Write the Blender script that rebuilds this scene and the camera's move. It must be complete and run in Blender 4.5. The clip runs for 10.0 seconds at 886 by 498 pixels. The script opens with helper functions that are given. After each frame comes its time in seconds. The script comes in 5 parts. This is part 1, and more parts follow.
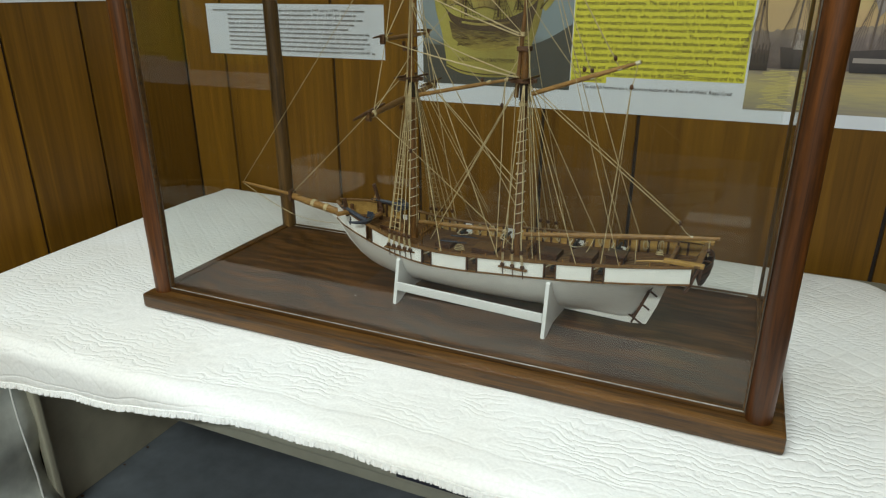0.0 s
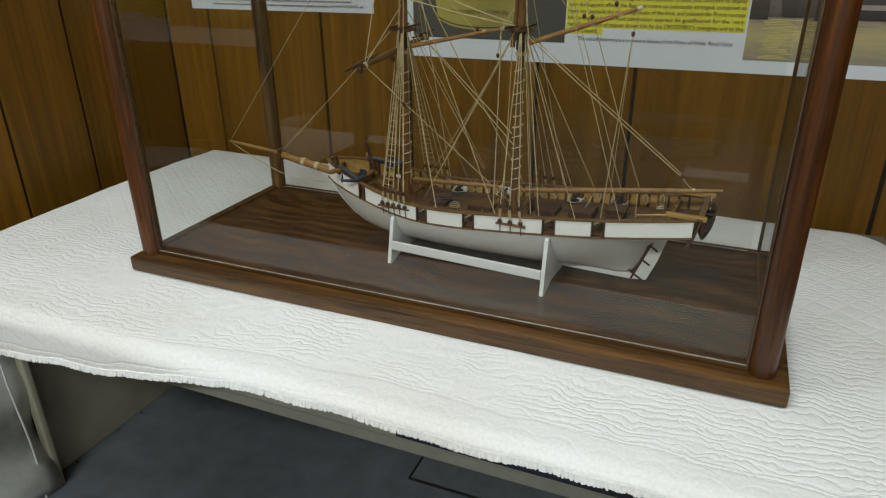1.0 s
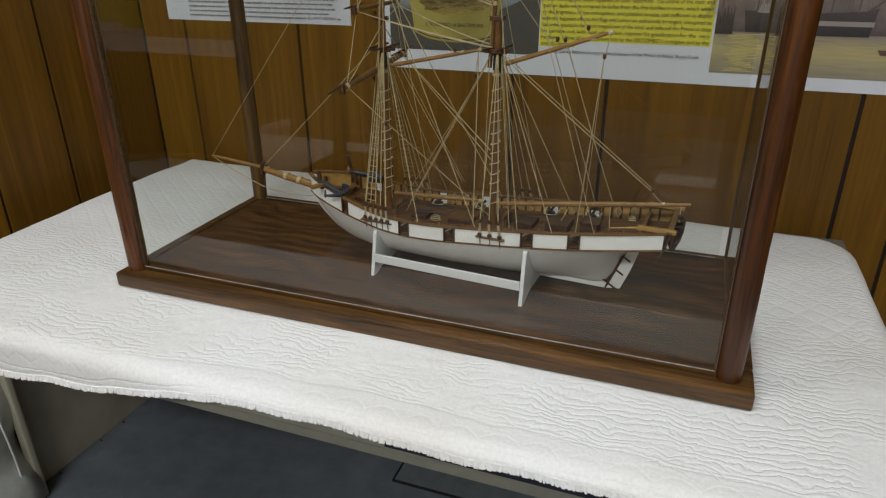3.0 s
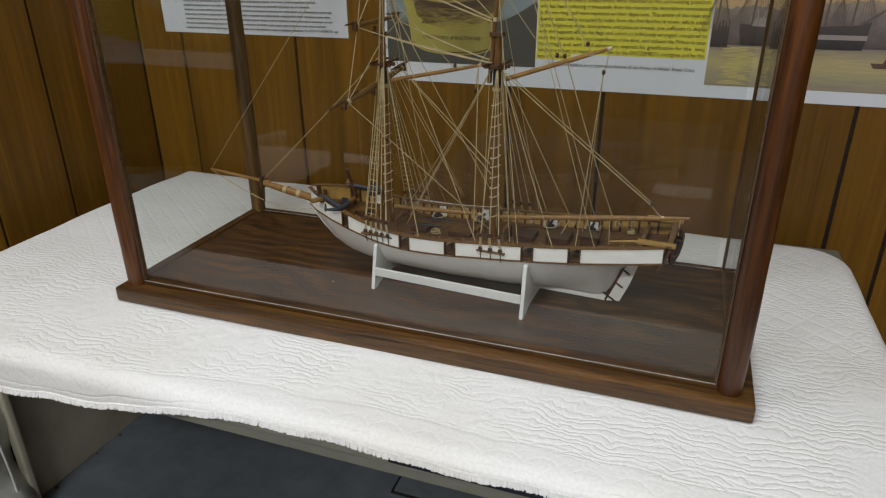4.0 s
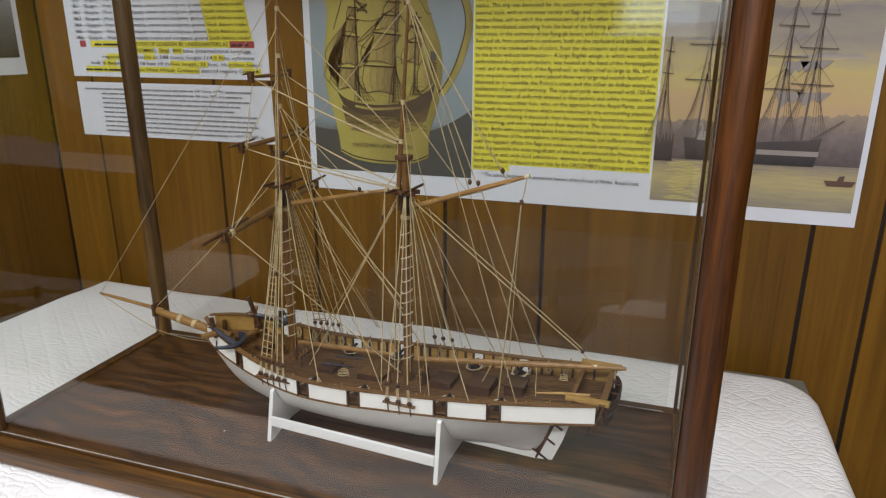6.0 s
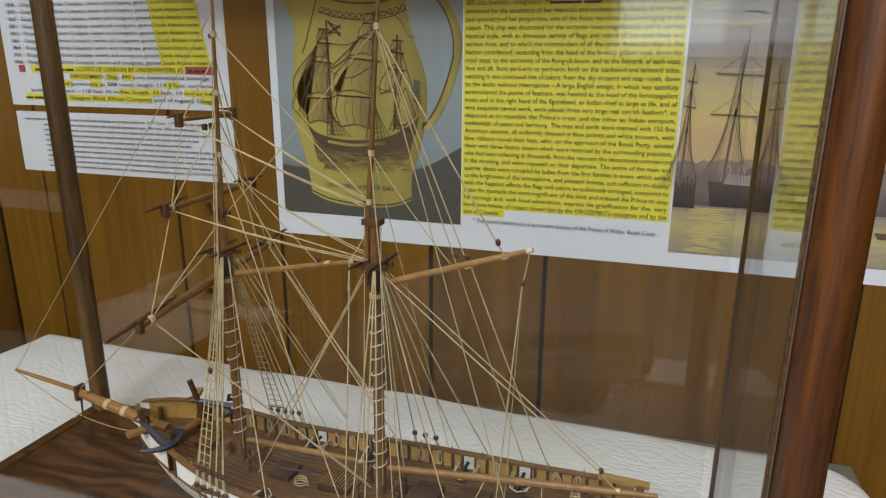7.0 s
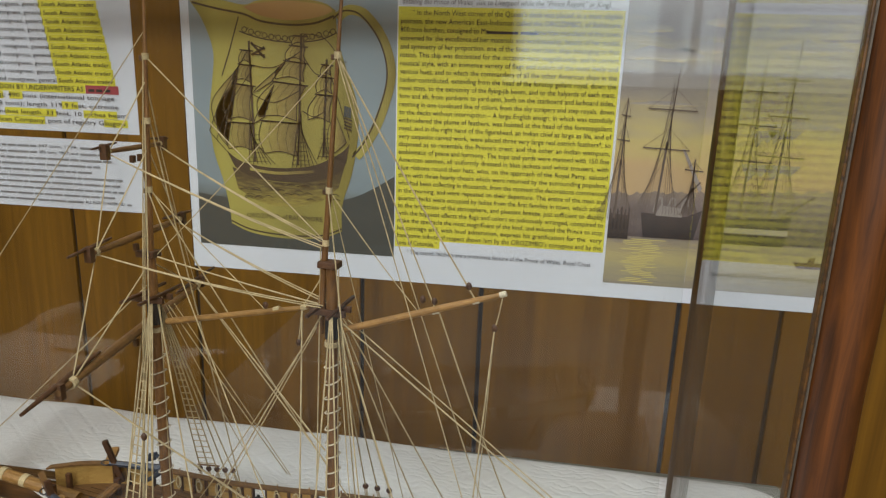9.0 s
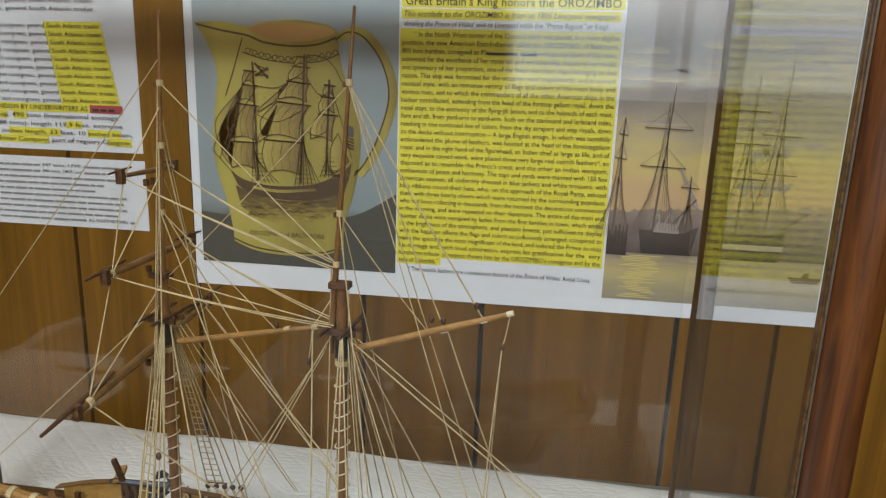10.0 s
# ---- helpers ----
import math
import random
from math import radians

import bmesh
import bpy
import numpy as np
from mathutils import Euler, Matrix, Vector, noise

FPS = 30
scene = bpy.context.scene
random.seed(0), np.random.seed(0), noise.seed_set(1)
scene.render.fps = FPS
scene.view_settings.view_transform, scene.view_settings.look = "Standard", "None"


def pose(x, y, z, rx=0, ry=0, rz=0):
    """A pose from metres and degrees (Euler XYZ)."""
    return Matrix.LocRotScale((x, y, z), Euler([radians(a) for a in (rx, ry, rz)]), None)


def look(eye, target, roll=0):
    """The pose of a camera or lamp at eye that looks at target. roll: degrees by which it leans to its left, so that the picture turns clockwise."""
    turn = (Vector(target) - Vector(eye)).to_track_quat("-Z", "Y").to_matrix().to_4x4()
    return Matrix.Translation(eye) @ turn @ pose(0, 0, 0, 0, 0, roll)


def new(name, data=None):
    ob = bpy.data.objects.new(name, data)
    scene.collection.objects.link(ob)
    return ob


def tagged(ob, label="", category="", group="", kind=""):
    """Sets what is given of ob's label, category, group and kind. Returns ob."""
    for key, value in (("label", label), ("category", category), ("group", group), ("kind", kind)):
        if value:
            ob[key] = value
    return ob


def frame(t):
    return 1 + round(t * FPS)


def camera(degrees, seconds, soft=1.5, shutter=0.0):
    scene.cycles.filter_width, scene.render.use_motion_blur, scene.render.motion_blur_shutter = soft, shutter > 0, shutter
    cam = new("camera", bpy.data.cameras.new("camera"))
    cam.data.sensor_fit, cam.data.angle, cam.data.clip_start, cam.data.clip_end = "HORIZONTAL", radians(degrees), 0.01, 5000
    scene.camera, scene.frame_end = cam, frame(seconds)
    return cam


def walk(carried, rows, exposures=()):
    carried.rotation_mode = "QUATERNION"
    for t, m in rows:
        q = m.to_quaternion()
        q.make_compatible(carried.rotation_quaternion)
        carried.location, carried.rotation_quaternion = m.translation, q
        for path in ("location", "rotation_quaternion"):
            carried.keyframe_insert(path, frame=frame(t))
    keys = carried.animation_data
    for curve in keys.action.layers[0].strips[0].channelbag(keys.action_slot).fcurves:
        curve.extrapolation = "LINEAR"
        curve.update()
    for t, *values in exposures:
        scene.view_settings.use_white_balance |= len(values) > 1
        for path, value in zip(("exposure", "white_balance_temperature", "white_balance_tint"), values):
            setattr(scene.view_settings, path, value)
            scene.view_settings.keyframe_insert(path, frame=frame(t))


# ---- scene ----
cam = camera(66.9, 10.0, 1.2)
PATH = [
    (0, (0.001, 0.142, 1.043), (-0.75, 1.849, 0.321), -0.1),
    (0.5, (-0.009, 0.155, 1.029), (-0.738, 1.831, 0.218), -0.5),
    (1, (-0.013, 0.154, 1.027), (-0.72, 1.835, 0.206), -0.5),
    (1.5, (-0.006, 0.164, 1.034), (-0.715, 1.831, 0.186), -1.6),
    (2, (0.001, 0.162, 1.039), (-0.677, 1.84, 0.189), -1.3),
    (2.5, (-0.007, 0.14, 1.05), (-0.66, 1.834, 0.211), -0.7),
    (4, (-0.024, 0.131, 1.071), (-0.643, 1.849, 0.255), -0.4),
    (4.5, (-0.034, 0.129, 1.073), (-0.653, 1.867, 0.301), -0.4),
    (5, (-0.04, 0.128, 1.085), (-0.646, 1.891, 0.359), -0.1),
    (5.5, (-0.019, 0.17, 1.094), (-0.619, 1.958, 0.428), -0.1),
    (6, (0.014, 0.287, 1.097), (-0.575, 2.104, 0.503), 0.2),
    (6.2, (0.021, 0.345, 1.099), (-0.572, 2.168, 0.529), -0.0),
    (7.3, (-0.053, 0.458, 1.115), (-0.597, 2.304, 0.57), 0.7),
    (7.5, (-0.068, 0.462, 1.116), (-0.552, 2.327, 0.58), 0.9),
    (8, (-0.087, 0.464, 1.118), (-0.459, 2.36, 0.6), 1.5),
    (8.5, (-0.089, 0.469, 1.119), (-0.397, 2.38, 0.615), 1.9),
    (9, (-0.091, 0.473, 1.12), (-0.365, 2.393, 0.631), 2.0),
    (9.5, (-0.094, 0.471, 1.121), (-0.364, 2.394, 0.643), 1.9),
    (10, (-0.102, 0.46, 1.13), (-0.356, 2.391, 0.675), 1.9),
]
EXPOSURES = [(0.0, 0.3, 6500, -4), (0.7, 0.08, 6500, -2), (1.5, -0.06, 6500, 3), (3.0, -0.08, 6550, 6), (4.5, 0.02, 6500, 8), (5.5, 0.18, 6450, 10), (6.0, 0.5, 6450, 12), (7.5, 0.62, 6450, 9), (10.0, 0.68, 6500, 9)]
walk(cam, [(t, look(eye, target, roll)) for t, eye, target, roll in PATH], EXPOSURES)

# ---- light ----
world = bpy.data.worlds.new("room_air")
scene.world = world
world.use_nodes = True
world.node_tree.nodes["Background"].inputs[0].default_value = (0.75, 0.8, 0.85, 1)
world.node_tree.nodes["Background"].inputs[1].default_value = 0.05
scene.view_settings.exposure = 0.0


CEILING = 2.3


def area_lamp(name, x, y, z, sx, sy, watts, color=(0.955, 0.975, 1.0)):
    lamp = bpy.data.lights.new(name, "AREA")
    lamp.shape, lamp.size, lamp.size_y, lamp.energy, lamp.color = "RECTANGLE", sx, sy, watts, color
    ob = new(name, lamp)
    ob.matrix_world = pose(x, y, z)
    return ob


for lamp_x, lamp_y, watts in ((-0.55, 0.25, 11.5), (-0.55, -1.25, 46.0), (1.05, 0.25, 5.0), (1.05, -1.25, 9.0)):
    area_lamp("fluorescent_lamp", lamp_x, lamp_y, CEILING - 0.035, 1.15, 0.28, watts)


# ---- materials ----
def material(name, rough=0.5, metal=0.0):
    m = bpy.data.materials.new(name)
    m.use_nodes = True
    nt = m.node_tree
    b = nt.nodes["Principled BSDF"]
    b.inputs["Roughness"].default_value = rough
    b.inputs["Metallic"].default_value = metal
    return m, nt, b


def node(nt, kind, **values):
    n = nt.nodes.new(kind)
    for key, value in values.items():
        n.inputs[key.replace("_", " ")].default_value = value
    return n


def coords(nt, scale, kind="Object"):
    tc = nt.nodes.new("ShaderNodeTexCoord")
    mp = nt.nodes.new("ShaderNodeMapping")
    mp.inputs["Scale"].default_value = scale
    nt.links.new(tc.outputs[kind], mp.inputs["Vector"])
    return mp.outputs["Vector"]


def ramp(nt, fac, stops):
    r = nt.nodes.new("ShaderNodeValToRGB")
    el = r.color_ramp.elements
    while len(el) < len(stops):
        el.new(0.5)
    for e, (p, c) in zip(el, stops):
        e.position, e.color = p, (*c, 1)
    nt.links.new(fac, r.inputs["Fac"])
    return r.outputs["Color"]


def bump(nt, b, height, strength, distance):
    bp = node(nt, "ShaderNodeBump", Strength=strength, Distance=distance)
    nt.links.new(height, bp.inputs["Height"])
    nt.links.new(bp.outputs["Normal"], b.inputs["Normal"])
    return bp


def mix(nt, fac, a, b, blend="MIX"):
    n = nt.nodes.new("ShaderNodeMix")
    n.data_type, n.blend_type = "RGBA", blend
    for sock, val in ((n.inputs[0], fac), (n.inputs[6], a), (n.inputs[7], b)):
        if isinstance(val, (int, float)):
            sock.default_value = val
        elif isinstance(val, tuple):
            sock.default_value = (*val, 1)
        else:
            nt.links.new(val, sock)
    return n.outputs[2]


def random_shift(nt, vec, amount):
    """Moves a texture by a random step for each object."""
    info = nt.nodes.new("ShaderNodeObjectInfo")
    add = nt.nodes.new("ShaderNodeVectorMath")
    mul = nt.nodes.new("ShaderNodeVectorMath")
    mul.operation, add.operation = "SCALE", "ADD"
    mul.inputs[0].default_value = amount
    nt.links.new(info.outputs["Random"], mul.inputs["Scale"])
    nt.links.new(vec, add.inputs[0])
    nt.links.new(mul.outputs[0], add.inputs[1])
    return add.outputs[0], info.outputs["Random"]


def wood(name, dark, light, scale, rough=0.4, relief=0.0004, coat=0.0, vary=0.25, stain=0.35, figure=0.6, rings=0.0):
    """Grain along the axis in which scale is smallest."""
    m, nt, b = material(name, rough)
    v, rnd = random_shift(nt, coords(nt, scale), (3.1, 7.7, 5.3))
    n1 = node(nt, "ShaderNodeTexNoise", Scale=1.0, Detail=8.0, Roughness=0.65, Distortion=figure)
    nt.links.new(v, n1.inputs["Vector"])
    wide, _ = random_shift(nt, coords(nt, tuple(s * 0.17 for s in scale)), (1.7, 2.9, 4.1))
    n2 = node(nt, "ShaderNodeTexNoise", Scale=1.0, Detail=4.0, Roughness=0.55, Distortion=1.2)
    nt.links.new(wide, n2.inputs["Vector"])
    col = ramp(nt, n1.outputs["Fac"], [(0.3, dark), (0.5, tuple((d + l) / 2 for d, l in zip(dark, light))), (0.72, light)])
    shade = ramp(nt, n2.outputs["Fac"], [(0.3, (1 - stain,) * 3), (0.7, (1.0, 1.0, 1.0))])
    col = mix(nt, 1.0, col, shade, "MULTIPLY")
    if rings:
        # arched growth rings of a flat-sawn board
        board = coords(nt, tuple(s / max(scale) for s in (scale[0] * 9.0, scale[1], scale[2])))
        swirl = node(nt, "ShaderNodeTexWave", Scale=9.0, Distortion=26.0, Detail=3.0, Detail_Scale=0.55)
        swirl.bands_direction = "Y"
        nt.links.new(board, swirl.inputs["Vector"])
        col = mix(nt, rings, col, ramp(nt, swirl.outputs["Fac"], [(0.1, (0.3, 0.28, 0.26)), (0.8, (1, 1, 1))]), "MULTIPLY")
    tone = ramp(nt, rnd, [(0.0, (1 - vary,) * 3), (1.0, (1.0, 1.0, 1.0))])
    col = mix(nt, 1.0, col, tone, "MULTIPLY")
    nt.links.new(col, b.inputs["Base Color"])
    rr = node(nt, "ShaderNodeMapRange", To_Min=rough * 0.8, To_Max=min(1, rough * 1.3))
    nt.links.new(n2.outputs["Fac"], rr.inputs["Value"])
    nt.links.new(rr.outputs[0], b.inputs["Roughness"])
    b.inputs["Coat Weight"].default_value = coat
    b.inputs["Coat Roughness"].default_value = 0.2
    bump(nt, b, n1.outputs["Fac"], 0.35, relief)
    return m


def paint(name, color, rough=0.5, vary=0.12, scale=40, relief=0.0003, metal=0.0):
    m, nt, b = material(name, rough, metal)
    n1 = node(nt, "ShaderNodeTexNoise", Scale=scale, Detail=6.0, Roughness=0.6)
    nt.links.new(coords(nt, (1, 1, 1)), n1.inputs["Vector"])
    n2 = node(nt, "ShaderNodeTexNoise", Scale=scale * 0.12, Detail=3.0)
    nt.links.new(coords(nt, (1, 1, 1)), n2.inputs["Vector"])
    lo = tuple(c * (1 - vary) for c in color)
    col = ramp(nt, n1.outputs["Fac"], [(0.35, lo), (0.65, color)])
    col = mix(nt, 1.0, col, ramp(nt, n2.outputs["Fac"], [(0.3, (1 - vary,) * 3), (0.65, (1, 1, 1))]), "MULTIPLY")
    nt.links.new(col, b.inputs["Base Color"])
    bump(nt, b, n1.outputs["Fac"], 0.3, relief)
    return m


def ink(name, color, rough=0.55):
    m, nt, b = material(name, rough)
    b.inputs["Base Color"].default_value = (*color, 1)
    return m


PANEL = wood("panelling", (0.145, 0.063, 0.004), (0.285, 0.132, 0.009), (60, 60, 2.2), 0.5, 0.0002, 0.0, 0.18, 0.34)
PANEL.node_tree.nodes["Principled BSDF"].inputs["Specular IOR Level"].default_value = 0.3
CASE = wood("stained_case_wood", (0.018, 0.0075, 0.002), (0.2, 0.088, 0.0145), (8, 170, 170), 0.42, 0.0003, 0.08, 0.2, 0.5, 0.9)
POST = wood("stained_post_wood", (0.02, 0.006, 0.0015), (0.22, 0.068, 0.009), (150, 150, 8), 0.4, 0.0003, 0.06, 0.2, 0.55, 0.9)
# same wood as POST, with the dimming behind glass put into its colour
SHADED_POST = wood("shaded_post_wood", (0.024, 0.011, 0.003), (0.22, 0.11, 0.022), (150, 150, 8), 0.5, 0.0003, 0.0, 0.2, 0.55, 0.9)
CASE_FLOOR = wood("case_floor_wood", (0.006, 0.0025, 0.001), (0.21, 0.09, 0.024), (5.0, 70, 70), 0.34, 0.00006, 0.15, 0.1, 0.55, 1.6, 0.75)
SPAR = wood("spar_wood", (0.26, 0.125, 0.03), (0.48, 0.26, 0.072), (120, 260, 260), 0.5, 0.0001, 0.1)
MAST = wood("mast_wood", (0.12, 0.05, 0.013), (0.31, 0.145, 0.038), (260, 260, 60), 0.5, 0.0001, 0.1)
DARKWOOD = wood("walnut", (0.045, 0.018, 0.008), (0.13, 0.055, 0.02), (140, 260, 260), 0.5, 0.0001)
DECK = wood("deck_planks", (0.1, 0.046, 0.014), (0.22, 0.108, 0.033), (30, 420, 420), 0.5, 0.0001, 0.0, 0.1, 0.35)
TAN = wood("boxwood", (0.42, 0.225, 0.05), (0.6, 0.37, 0.1), (60, 200, 260), 0.5, 0.0001)
RAIL = wood("rail_wood", (0.13, 0.062, 0.018), (0.29, 0.145, 0.043), (90, 260, 260), 0.5, 0.0001)
HULL = paint("hull_white", (0.86, 0.85, 0.81), 0.42, 0.07, 90, 0.0002)
CRADLE = paint("cradle_white", (0.8, 0.8, 0.79), 0.4, 0.05, 60, 0.0002)
IRON = paint("painted_iron", (0.04, 0.05, 0.072), 0.45, 0.3, 200)
BLACK = paint("black_iron", (0.02, 0.02, 0.02), 0.5, 0.3, 200)
ROPE = paint("linen_line", (0.58, 0.46, 0.25), 0.85, 0.3, 900)
WHIPPING = paint("cream_thread", (0.7, 0.62, 0.45), 0.85, 0.2, 900)
PAPER = paint("paper", (0.79, 0.812, 0.875), 0.6, 0.03, 15, 0.0004)
FLOOR = paint("grey_vinyl", (0.15, 0.168, 0.19), 0.4, 0.25, 18, 0.0003)
MAT = paint("dark_mat", (0.16, 0.18, 0.195), 0.7, 0.2, 30)
BEIGE = paint("beige_board", (0.5, 0.465, 0.355), 0.5, 0.2, 9, 0.0004)
STEEL = paint("grey_desk_paint", (0.24, 0.235, 0.19), 0.4, 0.15, 30)
VINYL = paint("grey_vinyl_cover", (0.72, 0.73, 0.68), 0.35, 0.3, 14, 0.003)
PLASTER = paint("ceiling_board", (0.72, 0.71, 0.68), 0.8, 0.08, 60)
NAVY = paint("navy_cloth", (0.012, 0.014, 0.03), 0.8, 0.3, 200)
YELLOW = ink("highlighter_yellow", (0.82, 0.74, 0.07))
PINK = ink("highlighter_pink", (0.42, 0.07, 0.085))
BLACKINK = ink("printed_black", (0.035, 0.033, 0.035))
GREYINK = ink("printed_grey", (0.27, 0.27, 0.28))


def glass_material():
    m = bpy.data.materials.new("clear_glass")
    m.use_nodes = True
    nt = m.node_tree
    nt.nodes.clear()
    out = nt.nodes.new("ShaderNodeOutputMaterial")
    tr = nt.nodes.new("ShaderNodeBsdfTransparent")
    tr.inputs[0].default_value = (0.974, 0.984, 0.976, 1)
    gl = nt.nodes.new("ShaderNodeBsdfGlossy")
    gl.inputs["Roughness"].default_value = 0.0
    lw = nt.nodes.new("ShaderNodeLayerWeight")
    lw.inputs[0].default_value = 0.5
    pw = nt.nodes.new("ShaderNodeMath")
    pw.operation = "POWER"
    pw.inputs[1].default_value = 4.6
    nt.links.new(lw.outputs["Facing"], pw.inputs[0])
    sc = nt.nodes.new("ShaderNodeMath")
    sc.operation = "MULTIPLY_ADD"
    sc.inputs[1].default_value, sc.inputs[2].default_value = 0.95, 0.036
    nt.links.new(pw.outputs[0], sc.inputs[0])
    mx = nt.nodes.new("ShaderNodeMixShader")
    nt.links.new(sc.outputs[0], mx.inputs[0])
    nt.links.new(tr.outputs[0], mx.inputs[1])
    nt.links.new(gl.outputs[0], mx.inputs[2])
    nt.links.new(mx.outputs[0], out.inputs[0])
    return m


GLASS = glass_material()


def quilt_material():
    """White woven bedspread: rippled relief, flower shapes and a lattice."""
    m, nt, b = material("white_bedspread", 0.9)
    b.inputs["Sheen Weight"].default_value = 0.15
    v = coords(nt, (1, 1, 1))
    warp = node(nt, "ShaderNodeTexNoise", Scale=14.0, Detail=3.0)
    nt.links.new(v, warp.inputs["Vector"])
    add = nt.nodes.new("ShaderNodeVectorMath")
    add.operation = "MULTIPLY_ADD"
    nt.links.new(warp.outputs["Color"], add.inputs[0])
    add.inputs[1].default_value = (0.06, 0.06, 0.0)
    nt.links.new(v, add.inputs[2])
    wave = node(nt, "ShaderNodeTexWave", Scale=33.0, Distortion=6.0, Detail=3.0, Detail_Scale=2.0)
    wave.bands_direction = "Y"
    nt.links.new(add.outputs[0], wave.inputs["Vector"])
    patch = node(nt, "ShaderNodeTexNoise", Scale=9.0, Detail=2.0)
    nt.links.new(v, patch.inputs["Vector"])
    mask = ramp(nt, patch.outputs["Fac"], [(0.36, (0, 0, 0)), (0.52, (1, 1, 1))])
    vor = node(nt, "ShaderNodeTexVoronoi", Scale=44.0)
    vor.feature = "SMOOTH_F1"
    vor.inputs["Smoothness"].default_value = 0.35
    nt.links.new(add.outputs[0], vor.inputs["Vector"])
    puffs = ramp(nt, vor.outputs["Distance"], [(0.15, (1, 1, 1)), (0.6, (0.0, 0.0, 0.0))])
    seams = ramp(nt, wave.outputs["Fac"], [(0.0, (0.0, 0.0, 0.0)), (0.4, (0.8, 0.8, 0.8)), (1.0, (1, 1, 1))])
    h1 = mix(nt, mask, puffs, seams)
    # scallops and corded lines that run along the front hem
    hem = nt.nodes.new("ShaderNodeAttribute")
    hem.attribute_name = "hem"

    def calc(op, a, c, d=None):
        n = nt.nodes.new("ShaderNodeMath")
        n.operation = op
        for sock, val in zip(n.inputs, (a, c, d)):
            if isinstance(val, (int, float)):
                sock.default_value = val
            elif val is not None:
                nt.links.new(val, sock)
        return n.outputs[0]

    split = nt.nodes.new("ShaderNodeSeparateXYZ")
    nt.links.new(v, split.inputs[0])
    wob = calc("MULTIPLY_ADD", warp.outputs["Fac"], 0.02, calc("SUBTRACT", hem.outputs["Fac"], 0.008))
    arch = calc("ABSOLUTE", calc("SINE", calc("MULTIPLY", split.outputs["X"], math.pi / 0.043), 0.0), 0.0)
    rise = calc("SUBTRACT", wob, calc("MULTIPLY", arch, 0.013))
    scallop = ramp(nt, calc("MULTIPLY", rise, 10.0), [(0.16, (1, 1, 1)), (0.215, (0.6, 0.6, 0.6)), (0.25, (1, 1, 1))])
    cords = ramp(nt, calc("MULTIPLY", wob, 10.0), [(0.10, (0.9, 0.9, 0.9)), (0.12, (0.2, 0.2, 0.2)), (0.14, (0.9, 0.9, 0.9)), (0.49, (0.85, 0.85, 0.85)), (0.515, (0.05, 0.05, 0.05)), (0.545, (1, 1, 1)), (0.575, (0.05, 0.05, 0.05)), (0.61, (0.9, 0.9, 0.9))])
    inside = ramp(nt, calc("MULTIPLY", wob, 10.0), [(0.46, (0, 0, 0)), (0.52, (1, 1, 1))])
    h1 = mix(nt, inside, mix(nt, 0.12, scallop, h1), h1)
    h1 = mix(nt, 0.85, h1, cords, "MULTIPLY")
    # stitched diamonds in the field beyond the border
    turned = nt.nodes.new("ShaderNodeMapping")
    turned.inputs["Rotation"].default_value = (0, 0, radians(38))
    nt.links.new(v, turned.inputs["Vector"])
    diamonds = []
    for direction in ("X", "Y"):
        band = node(nt, "ShaderNodeTexWave", Scale=11.0, Distortion=0.6, Detail=1.0)
        band.bands_direction = direction
        nt.links.new(turned.outputs[0], band.inputs["Vector"])
        diamonds.append(ramp(nt, band.outputs["Fac"], [(0.0, (0.0, 0.0, 0.0)), (0.16, (1, 1, 1))]))
    lattice = mix(nt, 1.0, diamonds[0], diamonds[1], "MULTIPLY")
    sep = nt.nodes.new("ShaderNodeSeparateXYZ")
    nt.links.new(v, sep.inputs[0])
    field = nt.nodes.new("ShaderNodeMapRange")
    field.inputs["From Min"].default_value, field.inputs["From Max"].default_value = 0.84, 0.98
    field.inputs["To Max"].default_value = 0.4
    nt.links.new(sep.outputs["Y"], field.inputs["Value"])
    h1 = mix(nt, field.outputs[0], h1, lattice)
    fine = node(nt, "ShaderNodeTexNoise", Scale=260.0, Detail=4.0)
    nt.links.new(v, fine.inputs["Vector"])
    h2 = mix(nt, 0.18, h1, fine.outputs["Fac"])
    col = ramp(nt, fine.outputs["Fac"], [(0.3, (0.84, 0.84, 0.845)), (0.7, (0.93, 0.93, 0.935))])
    stain = node(nt, "ShaderNodeTexNoise", Scale=3.0, Detail=5.0)
    nt.links.new(v, stain.inputs["Vector"])
    col = mix(nt, 1.0, col, ramp(nt, stain.outputs["Fac"], [(0.32, (0.93, 0.91, 0.88)), (0.55, (1, 1, 1))]), "MULTIPLY")
    away = nt.nodes.new("ShaderNodeVectorMath")
    away.operation = "DISTANCE"
    nt.links.new(add.outputs[0], away.inputs[0])
    away.inputs[1].default_value = (-0.452, 0.628, 0.588)
    spot = ramp(nt, away.outputs["Value"], [(0.006, (0.6, 0.5, 0.36)), (0.02, (1, 1, 1))])
    col = mix(nt, 1.0, col, spot, "MULTIPLY")
    nt.links.new(col, b.inputs["Base Color"])
    bump(nt, b, h2, 0.42, 0.003)
    return m


QUILT = quilt_material()


# ---- builders ----
def part(name, bm, mat, parent=None, label="", smooth=False):
    me = bpy.data.meshes.new(name)
    bm.to_mesh(me)
    bm.free()
    if smooth:
        me.shade_smooth()
    me.materials.append(mat)
    ob = new(name, me)
    if parent is not None:
        ob.parent = parent
    if label:
        tagged(ob, label)
    return ob


def thing(name, m, label, category, group="", kind=""):
    return tagged_at(new(name), m, label, category, group, kind)


def tagged_at(ob, m, label, category, group="", kind=""):
    ob.matrix_world = m
    return tagged(ob, label, category, group, kind)


